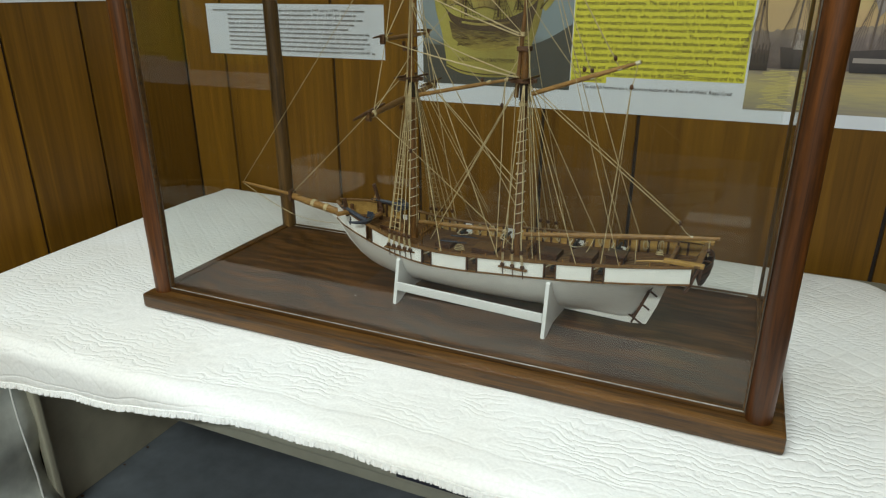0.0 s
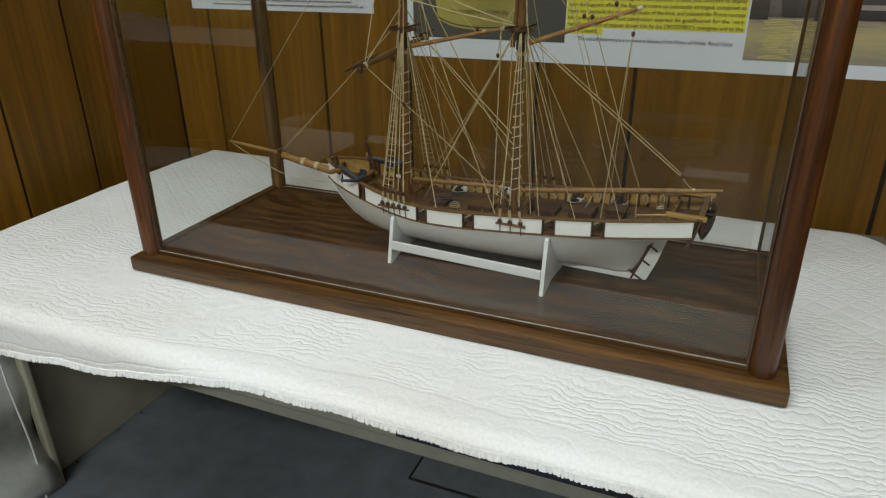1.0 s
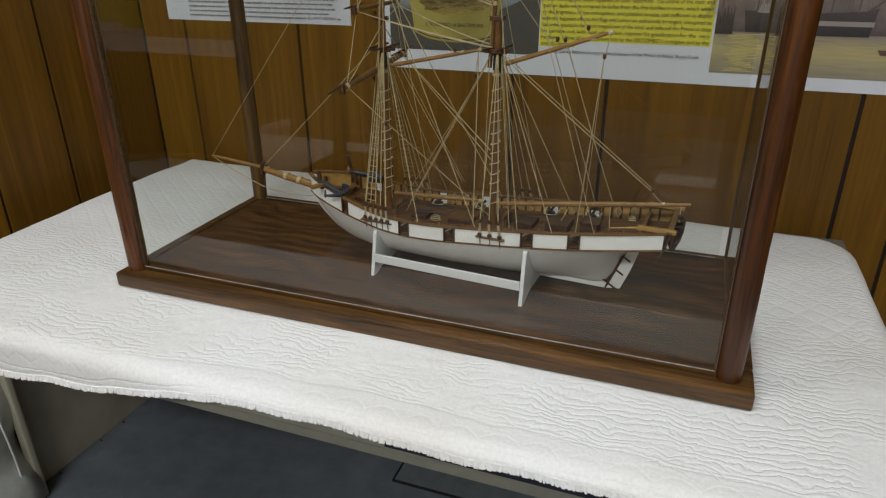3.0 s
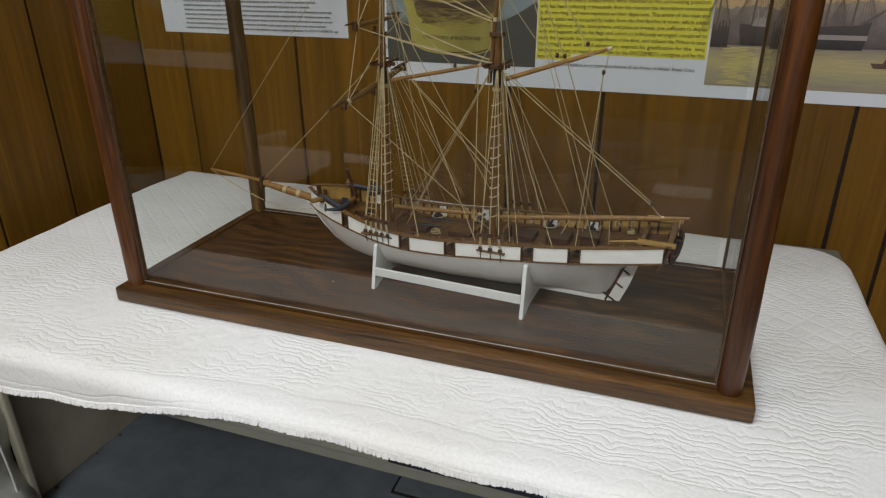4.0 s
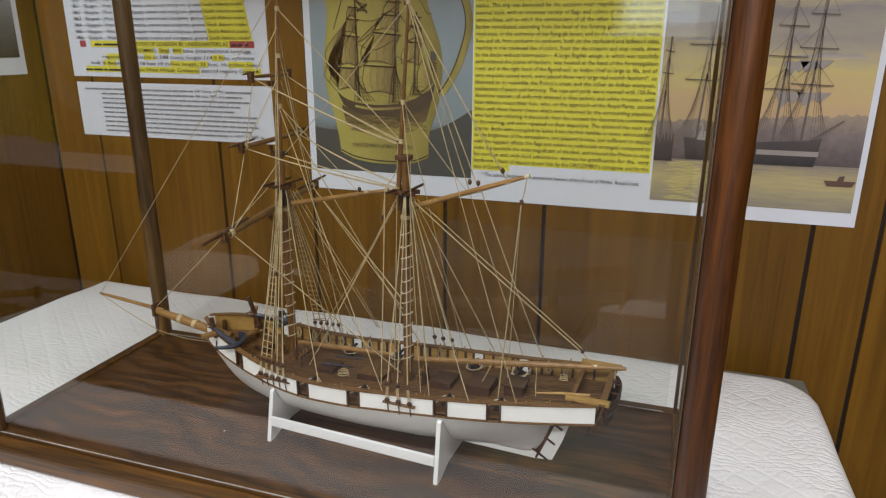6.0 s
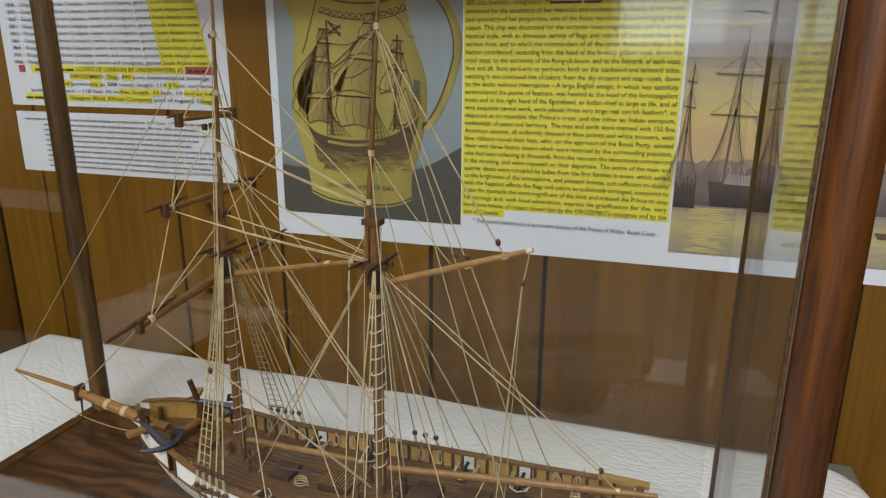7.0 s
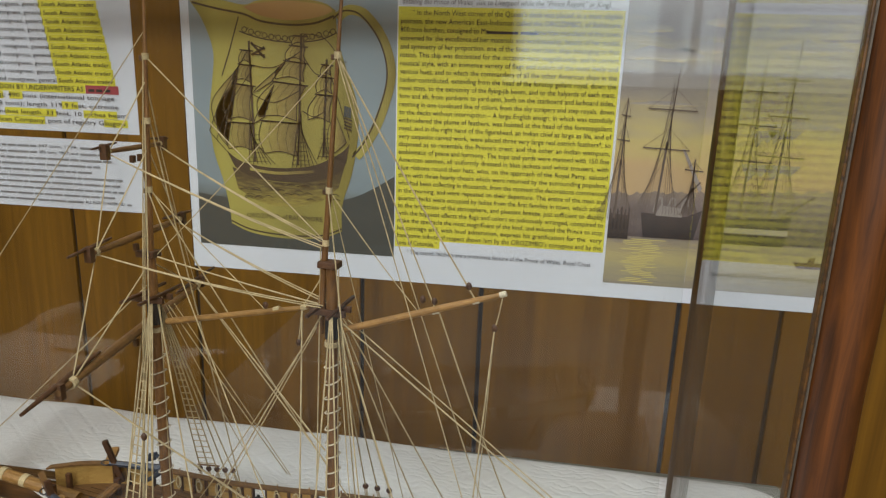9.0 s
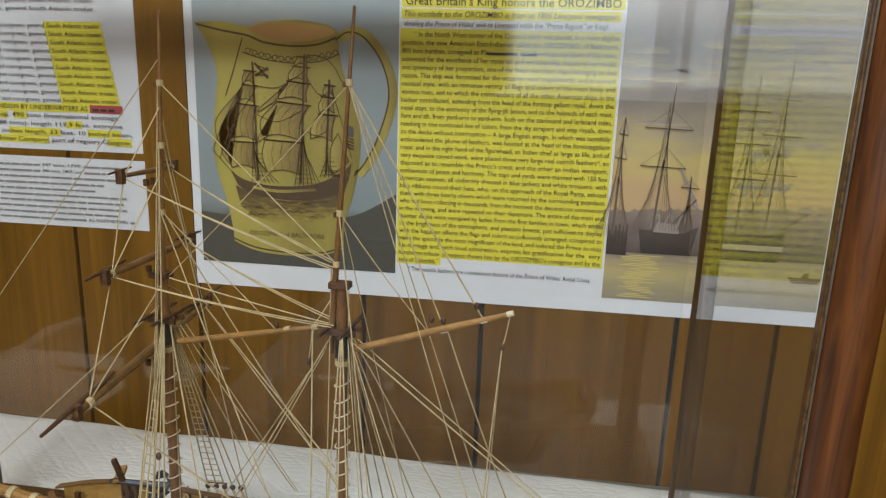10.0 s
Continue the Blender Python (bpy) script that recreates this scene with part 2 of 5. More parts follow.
def box(bm, lo, hi, bevel=0.0, m=None, segments=2):
    lo, hi = Vector(lo), Vector(hi)
    mat = Matrix.Translation((lo + hi) / 2) @ Matrix.Diagonal((*(hi - lo), 1))
    if m is not None:
        mat = m @ mat
    g = bmesh.ops.create_cube(bm, size=1, matrix=mat)
    if bevel:
        edges = {e for v in g["verts"] for e in v.link_edges}
        bmesh.ops.bevel(bm, geom=list(edges), offset=bevel, segments=segments, affect="EDGES", profile=0.6)
    return bm


def boxed(lo, hi, bevel=0.0, m=None):
    return box(bmesh.new(), lo, hi, bevel, m)


def tube(bm, p, q, r0, r1=None, n=8):
    p, q = Vector(p), Vector(q)
    r1 = r0 if r1 is None else r1
    d = q - p
    m = Matrix.Translation((p + q) / 2) @ d.to_track_quat("Z", "Y").to_matrix().to_4x4()
    bmesh.ops.create_cone(bm, cap_ends=True, segments=n, radius1=r0, radius2=r1, depth=d.length, matrix=m)
    return bm


def rod(p, q, r0, r1=None, n=8):
    return tube(bmesh.new(), p, q, r0, r1, n)


def sweep(bm, pts, r, n=6):
    """A round line along points."""
    rings = []
    pts = [Vector(p) for p in pts]
    for i, p in enumerate(pts):
        d = (pts[min(i + 1, len(pts) - 1)] - pts[max(i - 1, 0)]).normalized()
        a = d.orthogonal().normalized()
        if rings:
            a = (last - d * last.dot(d)).normalized()
        last = a
        c = d.cross(a)
        rr = r[i] if isinstance(r, (list, tuple)) else r
        rings.append([bm.verts.new(p + (a * math.cos(k * math.tau / n) + c * math.sin(k * math.tau / n)) * rr) for k in range(n)])
    for r0, r1 in zip(rings, rings[1:]):
        for k in range(n):
            bm.faces.new((r0[k], r0[(k + 1) % n], r1[(k + 1) % n], r1[k]))
    bm.faces.new(rings[0][::-1])
    bm.faces.new(rings[-1])
    return bm


def strip(bm, rows):
    """A sheet through rows of points."""
    vs = [[bm.verts.new(p) for p in row] for row in rows]
    for a, b in zip(vs, vs[1:]):
        for k in range(len(a) - 1):
            bm.faces.new((a[k], a[k + 1], b[k + 1], b[k]))
    return bm


def solid(bm, thickness):
    bmesh.ops.recalc_face_normals(bm, faces=bm.faces)
    bmesh.ops.solidify(bm, geom=bm.faces[:], thickness=thickness)
    return bm


def capped(bm):
    """Welds the seam of a swept profile and closes its two ends."""
    bmesh.ops.remove_doubles(bm, verts=bm.verts, dist=1e-6)
    bmesh.ops.holes_fill(bm, edges=[e for e in bm.edges if e.is_boundary], sides=6)
    return bm


def lerp(table, s):
    """Reads a smooth value from pairs of place and value."""
    xs, ys = zip(*table)
    return float(np.interp(s, xs, ys))


# ---- room ----
WALL_Y, WALL_X = 1.40, -1.216
RIGHT_X, REAR_Y, CEIL = 2.2, -2.6, CEILING


def setting(name, bm, mat, label, category):
    return tagged(part(name, bm, mat), label, category, kind="structure")


setting("floor", boxed((WALL_X - 0.1, REAR_Y - 0.1, -0.06), (RIGHT_X + 0.1, WALL_Y + 0.1, 0)), FLOOR, "smooth dark blue-grey floor under the table", "floor")
setting("ceiling", boxed((WALL_X - 0.1, REAR_Y - 0.1, CEIL), (RIGHT_X + 0.1, WALL_Y + 0.1, CEIL + 0.06)), PLASTER, "plain white ceiling board above the room", "ceiling")
WX0, WX1, WZ0, WZ1 = -0.3, 1.6, 1.15, 2.05
bm = bmesh.new()
for lo, hi in (((WALL_X - 0.1, 0), (WX0, CEIL)), ((WX1, 0), (RIGHT_X + 0.1, CEIL)), ((WX0, 0), (WX1, WZ0)), ((WX0, WZ1), (WX1, CEIL))):
    box(bm, (lo[0], REAR_Y - 0.1, lo[1]), (hi[0], REAR_Y, hi[1]))
setting("wall_south", bm, PANEL, "brown wood panelled wall with a window opening", "wall")
window = thing("window_1", pose(WX0, REAR_Y, WZ0), "white framed window with bright daylight behind it", "window", kind="structure")
WW, WH = WX1 - WX0, WZ1 - WZ0
for lo, hi in (((0, 0), (WW, 0.045)), ((0, WH - 0.045), (WW, WH)), ((0, 0.045), (0.045, WH - 0.045)), ((WW - 0.045, 0.045), (WW, WH - 0.045)), ((WW / 2 - 0.02, 0.045), (WW / 2 + 0.02, WH - 0.045))):
    part("window_frame", boxed((lo[0], -0.07, lo[1]), (hi[0], -0.02, hi[1]), 0.004), CRADLE, window)
for a, b in ((0.045, WW / 2 - 0.02), (WW / 2 + 0.02, WW - 0.045)):
    part("pane", boxed((a, -0.05, 0.045), (b, -0.046, WH - 0.045)), GLASS, window, "clear glass pane").visible_shadow = False
part("window_sill", boxed((-0.04, -0.02, -0.03), (WW + 0.04, 0.05, -0.001), 0.004), CRADLE, window)
overcast = bpy.data.materials.new("overcast_sky")
overcast.use_nodes = True
glow = overcast.node_tree.nodes["Principled BSDF"]
glow.inputs["Base Color"].default_value = (0.0, 0.0, 0.0, 1)
glow.inputs["Emission Color"].default_value = (0.86, 0.93, 1.0, 1)
glow.inputs["Emission Strength"].default_value = 1.7
setting("backdrop", boxed((WX0 - 0.6, REAR_Y - 0.42, WZ0 - 0.5), (WX1 + 0.6, REAR_Y - 0.4, WZ1 + 0.5)), overcast, "pale overcast sky outside the window", "sky")
setting("wall_east", boxed((RIGHT_X, REAR_Y, 0), (RIGHT_X + 0.1, WALL_Y + 0.1, CEIL)), PANEL, "brown wood panelled wall closing the side", "wall")
GROOVE = paint("groove_black", (0.018, 0.009, 0.004), 0.7, 0.2, 60)
wall_n = setting("wall_north", boxed((WALL_X - 0.1, WALL_Y + 0.006, 0), (RIGHT_X, WALL_Y + 0.1, CEIL)), GROOVE, "wall behind brown wood panelling with dark grooves", "wall")
wall_w = setting("wall_west", boxed((WALL_X - 0.1, REAR_Y, 0), (WALL_X - 0.006, WALL_Y + 0.006, CEIL)), GROOVE, "side wall behind brown wood panelling with grooves", "wall")

GAP = 0.0032
north = [WALL_X, -1.097, -0.807, -0.606, -0.343, -0.165, 0.112, 0.247, 0.338, 0.56, 0.70, 0.96, 1.10, 1.36, 1.60, 1.85, RIGHT_X]
for a, b in zip(north, north[1:]):
    part("plank", boxed((a + GAP, WALL_Y, 0.09), (b - GAP, WALL_Y + 0.008, CEIL), 0.0015), PANEL, wall_n)
west = [REAR_Y, -2.3, -2.0, -1.75, -1.5, -1.2, -0.95, -0.7, -0.42, -0.2, 0.1, 0.35, 0.55, 0.78, 0.965, 1.131, WALL_Y]
for a, b in zip(west, west[1:]):
    part("plank", boxed((WALL_X - 0.008, a + GAP, 0.5 if a > 0.5 else 0.0), (WALL_X, b - GAP, CEIL), 0.0015), PANEL, wall_w)
setting("baseboard", boxed((WALL_X, WALL_Y - 0.004, 0), (RIGHT_X, WALL_Y + 0.006, 0.088), 0.002), DARKWOOD, "dark wooden baseboard along the panelled wall", "baseboard")

# beige board low on the side wall and a grey cover beside it
board = thing("wall_board", pose(WALL_X, 0.86, 0), "plain beige painted board low on the side wall", "board")
part("sheet", boxed((-0.006, 0.0, 0.0), (0.001, 0.53, 0.495), 0.001), BEIGE, board)
cover = thing("folded_cover", pose(WALL_X, 0.36, 0), "grey padded vinyl cover with pale piping, standing folded", "cover")
bm = bmesh.new()
rows = []
for i in range(25):
    z = 0.56 * i / 24
    rows.append([(0.03 + 0.012 * math.sin(j * 0.9 + i * 0.35) + 0.01 * math.sin(i * 0.8), 0.48 * j / 16, z) for j in range(17)])
part("sheet", solid(strip(bm, rows), 0.018), VINYL, cover, smooth=True)
part("piping", sweep(bmesh.new(), [(0.0395, 0.445 + 0.004 * math.sin(i * 0.7), 0.56 * i / 12) for i in range(13)], 0.0022), HULL, cover, "pale piping")
part("hem", boxed((0.018, 0.478, 0.0), (0.04, 0.492, 0.56), 0.004), BEIGE, cover)
for y, r in ((0.905, 0.004), (1.02, 0.003), (1.09, 0.0035)):
    crumb = thing("floor_crumb", pose(WALL_X + 0.011, y, 0), "small dark crumb of dirt on the floor", "debris", "crumbs along the wall")
    bm = bmesh.new()
    bmesh.ops.create_icosphere(bm, subdivisions=1, radius=r, matrix=Matrix.Translation((0, 0, r * 0.5)) @ Matrix.Diagonal((1.3, 0.9, 0.55, 1)))
    part("grain", bm, DARKWOOD, crumb)
mat_ob = thing("floor_mat", pose(-0.505, 1.137, 0), "thin dark grey mat lying on the floor", "mat")
part("sheet", boxed((0, 0, 0), (0.62, 0.22, 0.004), 0.0015), MAT, mat_ob)
part("edge", boxed((0.0, -0.004, 0), (0.62, 0.0, 0.0045)), BLACK, mat_ob)
part("edge", boxed((-0.004, -0.004, 0), (0.0, 0.22, 0.0045)), BLACK, mat_ob)

# ---- table and bedspread ----
TOP = 0.600
TX0, TX1, TY0, TY1 = -1.13, 0.262, 0.639, 1.355
table = thing("table", pose(-0.43, 0.98, 0), "grey painted metal table under a white bedspread", "table")
part("tabletop", boxed((TX0 + 0.43 + 0.032, TY0 - 0.98, TOP - 0.034), (TX1 + 0.43, TY1 - 0.98, TOP - 0.008), 0.004), STEEL, table)
part("apron", boxed((TX0 + 0.46, TY0 - 0.95, TOP - 0.075), (TX1 + 0.40, TY0 - 0.935, TOP - 0.034), 0.002), STEEL, table)
part("apron", boxed((TX0 + 0.46, TY1 - 1.02, TOP - 0.075), (TX1 + 0.40, TY1 - 1.005, TOP - 0.034), 0.002), STEEL, table)
for x, y in ((TX1 + 0.38, TY1 - 1.03), (TX1 + 0.38, TY0 - 0.93), (TX0 + 0.435, TY1 - 1.0)):
    part("leg", rod((x, y, 0), (x, y, TOP - 0.034), 0.012, n=14), STEEL, table)


FOLD = 0.022


def hem_length(u):
    """How much cloth hangs past the front edge."""
    return 0.0235 + lerp([(-1.05, 0.074), (-0.9, 0.06), (-0.75, 0.038), (-0.66, 0.035), (-0.48, 0.0)], u) + 0.0015 * math.sin(u * 23) + 0.001 * math.sin(u * 61)


def fold_over(d, rad=FOLD):
    """Way past an edge: how far out and how far down."""
    if d <= 0:
        return 0.0, 0.0
    a = min(d / rad, math.pi / 2)
    return rad * math.sin(a), rad * (1 - math.cos(a)) + max(0.0, d - rad * math.pi / 2)


def bedspread():
    """One cloth over the table: flat on top, rolling over each edge."""
    hem = []
    x0, x1, y0 = TX0 + 0.012, TX1 + 0.010, TY0 - 0.006
    bm = bmesh.new()
    nx, ny = 190, 120
    drop_l, drop_r, drop_b = 0.07, 0.30, 0.05
    rad, fold, corner = FOLD, fold_over, 0.07
    rows = []
    for j in range(ny + 1):
        row = []
        for i in range(nx + 1):
            u = -drop_l + (x1 - x0 + drop_l + drop_r - 2 * rad) * i / nx + x0 + rad
            y1 = TY1 + 0.018 - 0.028 * (u + 1.0) / 1.2
            front = hem_length(u)
            v = y0 + rad - front + (y1 - y0 - 2 * rad + front + drop_b) * j / ny
            ox, dx = fold(u - (x1 - rad))
            px, ex = fold((x0 + rad) - u)
            oy, dy = fold(v - (y1 - rad))
            py, ey = fold((y0 + rad) - v)
            x = min(max(u, x0 + rad), x1 - rad) + ox - px
            y = min(max(v, y0 + rad), y1 - rad) + oy - py
            z = TOP - max(dx + ex, dy + ey) - 0.35 * min(dx + ex, dy + ey)
            a, b = u - (x1 - corner), v - (y1 - corner)
            if a > 0 and b > 0:
                # the far corner of the cloth is round
                far = math.hypot(a, b)
                out, down = fold(far - (corner - rad))
                reach = min(far, corner - rad) + out
                x, y, z = x1 - corner + a / far * reach, y1 - corner + b / far * reach, TOP - down
            n = noise.noise((u * 4, v * 4, 0.3))
            z += 0.0016 * n + 0.0012 * noise.noise((u * 13, v * 17, 2.0))
            if ex > 0 or dy > 0:
                z += 0.004 * noise.noise((u * 7, v * 7, 5.0))
            if dx > 0:
                x += 0.006 * math.sin(v * 31 + 0.8) * min(1, dx * 8)
            row.append((x, y, z))
            hem.append(v - (y0 + rad - front))
        rows.append(row)
    strip(bm, rows)
    layer = bm.verts.layers.float.new("hem")
    for vert, h in zip(bm.verts, hem):
        vert[layer] = h
    return solid(bm, 0.003)


quilt = thing("bedspread", pose(0, 0, 0), "white quilted cotton bedspread with raised pattern over the table", "bedspread")
part("cloth", bedspread(), QUILT, quilt, smooth=True)
# soft cut fringe along the front hem
bm = bmesh.new()
rng = random.Random(3)
for k in range(2600):
    x = TX0 + 0.05 + (TX1 - TX0 - 0.05) * k / 2600 + rng.uniform(-0.001, 0.001)
    out, down = fold_over(hem_length(x))
    y, z = TY0 - 0.006 + FOLD - out - 0.001, TOP - down + 0.001
    tube(bm, (x, y, z), (x + rng.uniform(-0.0025, 0.0025), y - rng.uniform(0.0, 0.003), z - rng.uniform(0.0062, 0.0082)), 0.0018, 0.0011, 5)
tagged(part("fringe", bm, QUILT, quilt), "short fluffy cut fringe", kind="stuff")
liner = thing("cloth_liner", pose(0, 0, 0), "dark navy cloth edge showing under the bedspread", "cloth")
part("cloth", boxed((-0.27, TY0 - 0.0025, TOP - 0.027), (TX1 - 0.05, TY0 - 0.0002, TOP - 0.0105), 0.0008), NAVY, liner)

# ---- display case ----
CX0, CX1, CY0, CY1 = -0.773, 0.092, 0.790, 1.150
CZ = TOP + 0.001
PX0, PX1, PY0, PY1 = -0.751, 0.066, 0.816, 1.128
case = thing("display_case", pose((CX0 + CX1) / 2, (CY0 + CY1) / 2, CZ), "glass display case with dark stained wooden base and round posts", "display case")
CC = Vector(((CX0 + CX1) / 2, (CY0 + CY1) / 2, CZ))


def cbox(lo, hi, bevel=0.0):
    return boxed(Vector(lo) - CC, Vector(hi) - CC, bevel)


BT = CZ + 0.022
for name, lo, hi in (("base_rail", (CX0, CY0, CZ), (CX1, CY0 + 0.050, BT)), ("base_rail", (CX0, CY1 - 0.050, CZ), (CX1, CY1, BT)),
                     ("base_rail", (CX0, CY0 + 0.0503, CZ), (CX0 + 0.075, CY1 - 0.0503, BT)), ("base_rail", (CX1 - 0.06, CY0 + 0.0503, CZ), (CX1, CY1 - 0.0503, BT))):
    part(name, cbox(lo, hi, 0.004), CASE, case)
part("case_floor", cbox((PX0 + 0.001, PY0 + 0.001, CZ), (PX1 - 0.001, PY1 - 0.001, BT + 0.003)), CASE_FLOOR, case, "dark varnished plywood floor")
# moulding round the glass
for lo, hi in (((PX0, PY0 - 0.004, BT), (PX1, PY0 + 0.004, BT + 0.006)), ((PX0, PY1 - 0.004, BT), (PX1, PY1 + 0.004, BT + 0.006)),
               ((PX0 - 0.004, PY0, BT), (PX0 + 0.004, PY1, BT + 0.0058)), ((PX1 - 0.004, PY0, BT), (PX1 + 0.004, PY1, BT + 0.0058))):
    part("moulding", cbox(lo, hi, 0.0015), CASE, case)
CTOP = 1.42
for x, y, r in ((PX0, PY0, 0.0145), (PX1 - 0.001, PY0, 0.0138), (PX0, PY1, 0.0125), (PX1 + 0.007, PY1, 0.0105)):
    bm = bmesh.new()
    base = Vector((x, y, 0)) - CC
    rows = []
    for k in range(41):
        z = BT + (CTOP - BT) * k / 40
        q = r * (1 + 0.012 * math.sin(z * 37 + x * 9) + 0.01 * math.sin(z * 91 + y * 5))
        rows.append([(base.x + q * math.cos(i * math.tau / 28), base.y + q * math.sin(i * math.tau / 28), z - CC.z) for i in range(29)])
    strip(bm, rows)
    bmesh.ops.remove_doubles(bm, verts=bm.verts, dist=1e-5)
    bmesh.ops.recalc_face_normals(bm, faces=bm.faces)
    # back posts take the copy whose colour is already dimmed
    part("post", bm, POST if y == PY0 else SHADED_POST, case, smooth=True)
for lo, hi in (((CX0 + 0.02, CY0 + 0.005, CTOP), (CX1 - 0.01, CY0 + 0.05, CTOP + 0.03)), ((CX0 + 0.02, CY1 - 0.05, CTOP), (CX1 - 0.01, CY1 - 0.005, CTOP + 0.03)),
               ((CX0 + 0.02, CY0 + 0.0503, CTOP), (CX0 + 0.065, CY1 - 0.0503, CTOP + 0.03)), ((CX1 - 0.055, CY0 + 0.0503, CTOP), (CX1 - 0.01, CY1 - 0.0503, CTOP + 0.03))):
    part("top_rail", cbox(lo, hi, 0.004), CASE, case)
GT = 0.0022
for name, lo, hi in (("pane", (PX0 + 0.012, PY0 - GT / 2, BT + 0.004), (PX1 - 0.012, PY0 + GT / 2, CTOP)), ("pane", (PX0 + 0.012, PY1 - GT / 2, BT + 0.004), (PX1 - 0.012, PY1 + GT / 2, CTOP)),
                     ("pane", (PX0 - GT / 2, PY0 + 0.012, BT + 0.004), (PX0 + GT / 2, PY1 - 0.012, CTOP)), ("pane", (PX1 - GT / 2, PY0 + 0.012, BT + 0.004), (PX1 + GT / 2, PY1 - 0.012, CTOP)),
                     ("pane", (PX0 + 0.03, PY0 + 0.03, CTOP + 0.012), (PX1 - 0.03, PY1 - 0.03, CTOP + 0.015))):
    part(name, cbox(lo, hi), GLASS, case, "clear glass pane").visible_shadow = False
# thin pale seal along the foot of the panes and dark beads beside the front posts
GREYED = paint("greyed_bead", (0.13, 0.105, 0.075), 0.5, 0.4, 120)
SEAL = paint("old_putty", (0.42, 0.4, 0.36), 0.5, 0.4, 120)
part("glass_seal", rod(Vector((PX0 + 0.016, PY0 - 0.0035, BT + 0.0064)) - CC, Vector((PX1 - 0.016, PY0 - 0.0035, BT + 0.0064)) - CC, 0.0008, n=6), SEAL, case, "thin pale line of putty")
part("glass_seal", rod(Vector((PX0 + 0.016, PY1 - 0.0045, BT + 0.0055)) - CC, Vector((PX1 - 0.016, PY1 - 0.0045, BT + 0.0055)) - CC, 0.0007, n=6), SEAL, case, "thin pale line of putty")
for x, sx in ((PX0, 1), (PX1, -1)):
    a = x + sx * 0.0146
    part("glass_bead", cbox((min(a, a + sx * 0.0022), PY0 - 0.003, BT + 0.006), (max(a, a + sx * 0.0022), PY0 + 0.003, CTOP), 0.0008), CASE, case)
    part("glass_bead", cbox((min(a, a + sx * 0.001), PY0 - 0.0045, BT + 0.006), (max(a, a + sx * 0.001), PY0 - 0.0032, CTOP)), GREYED, case)
fleck = thing("paint_fleck", pose(-0.475, 0.905, BT + 0.003), "tiny white fleck lying on the case floor", "fleck")
part("flake", boxed((-0.0012, -0.0008, 0), (0.0012, 0.0008, 0.0005), 0.0002), HULL, fleck)

# ---- papers on the walls ----
def sheet_thing(name, m, label, category):
    return thing(name, m, label, category)


def poly(bm, pts, layer, thick=0.0003):
    """A flat shape on the wall: x and z, some layers in front of the paper."""
    y = -0.0016 - 0.0005 * layer
    a = [bm.verts.new((x, y, z)) for x, z in pts]
    b = [bm.verts.new((x, y + thick, z)) for x, z in pts]
    bm.faces.new(a)
    bm.faces.new(b[::-1])
    for i in range(len(a)):
        j = (i + 1) % len(a)
        bm.faces.new((a[i], b[i], b[j], a[j]))
    bmesh.ops.recalc_face_normals(bm, faces=bm.faces)
    return bm


def rect(bm, x0, z0, x1, z1, layer):
    return poly(bm, [(x0, z0), (x1, z0), (x1, z1), (x0, z1)], layer)


def stroke(bm, pts, w, layer):
    """A drawn line of width w through points."""
    y = -0.0016 - 0.0005 * layer
    left, right = [], []
    for i, (x, z) in enumerate(pts):
        x0, z0 = pts[max(i - 1, 0)]
        x1, z1 = pts[min(i + 1, len(pts) - 1)]
        d = math.hypot(x1 - x0, z1 - z0) or 1
        nx, nz = -(z1 - z0) / d * w / 2, (x1 - x0) / d * w / 2
        left.append(bm.verts.new((x + nx, y, z + nz)))
        right.append(bm.verts.new((x - nx, y, z - nz)))
    for i in range(len(pts) - 1):
        bm.faces.new((left[i], right[i], right[i + 1], left[i + 1]))
    return bm


def curve(points, n=24):
    """A smooth line through points."""
    out = []
    p = [points[0], *points, points[-1]]
    for i in range(1, len(p) - 2):
        a, b, c, d = p[i - 1:i + 3]
        for k in range(n // max(1, len(points) - 1) + 2):
            t = k / (n // max(1, len(points) - 1) + 2)
            out.append(tuple(0.5 * (2 * b[q] + (c[q] - a[q]) * t + (2 * a[q] - 5 * b[q] + 4 * c[q] - d[q]) * t * t + (3 * b[q] - a[q] - 3 * c[q] + d[q]) * t ** 3) for q in (0, 1)))
    return out + [points[-1]]


def writing(parent, words, x0, x1, z, height, layer=2, mat=None, bold=0.0, slant=0.0, name="line_of_text"):
    """One line of print, its feet at z, from x0 to x1 (x1 None: natural width)."""
    cu = bpy.data.curves.new(name, "FONT")
    cu.body, cu.size, cu.resolution_u, cu.offset, cu.shear = words, height / 0.7, 2, bold * height * 0.45, slant
    tmp = bpy.data.objects.new(name, cu)
    scene.collection.objects.link(tmp)
    me = bpy.data.meshes.new_from_object(tmp.evaluated_get(bpy.context.evaluated_depsgraph_get()))
    bpy.data.objects.remove(tmp)
    bpy.data.curves.remove(cu)
    n = len(me.vertices)
    co = np.empty(n * 3)
    me.vertices.foreach_get("co", co)
    co = co.reshape(-1, 3)
    wide = co[:, 0].max() - co[:, 0].min()
    k = (x1 - x0) / wide if x1 is not None else 0.86
    out = np.column_stack([(co[:, 0] - co[:, 0].min()) * k + x0, np.full(n, -0.0016 - 0.0005 * layer), co[:, 1] + z])
    me.vertices.foreach_set("co", out.ravel())
    me.materials.append(mat or BLACKINK)
    ob = new(name, me)
    ob.parent = parent
    return ob, x0 + wide * k


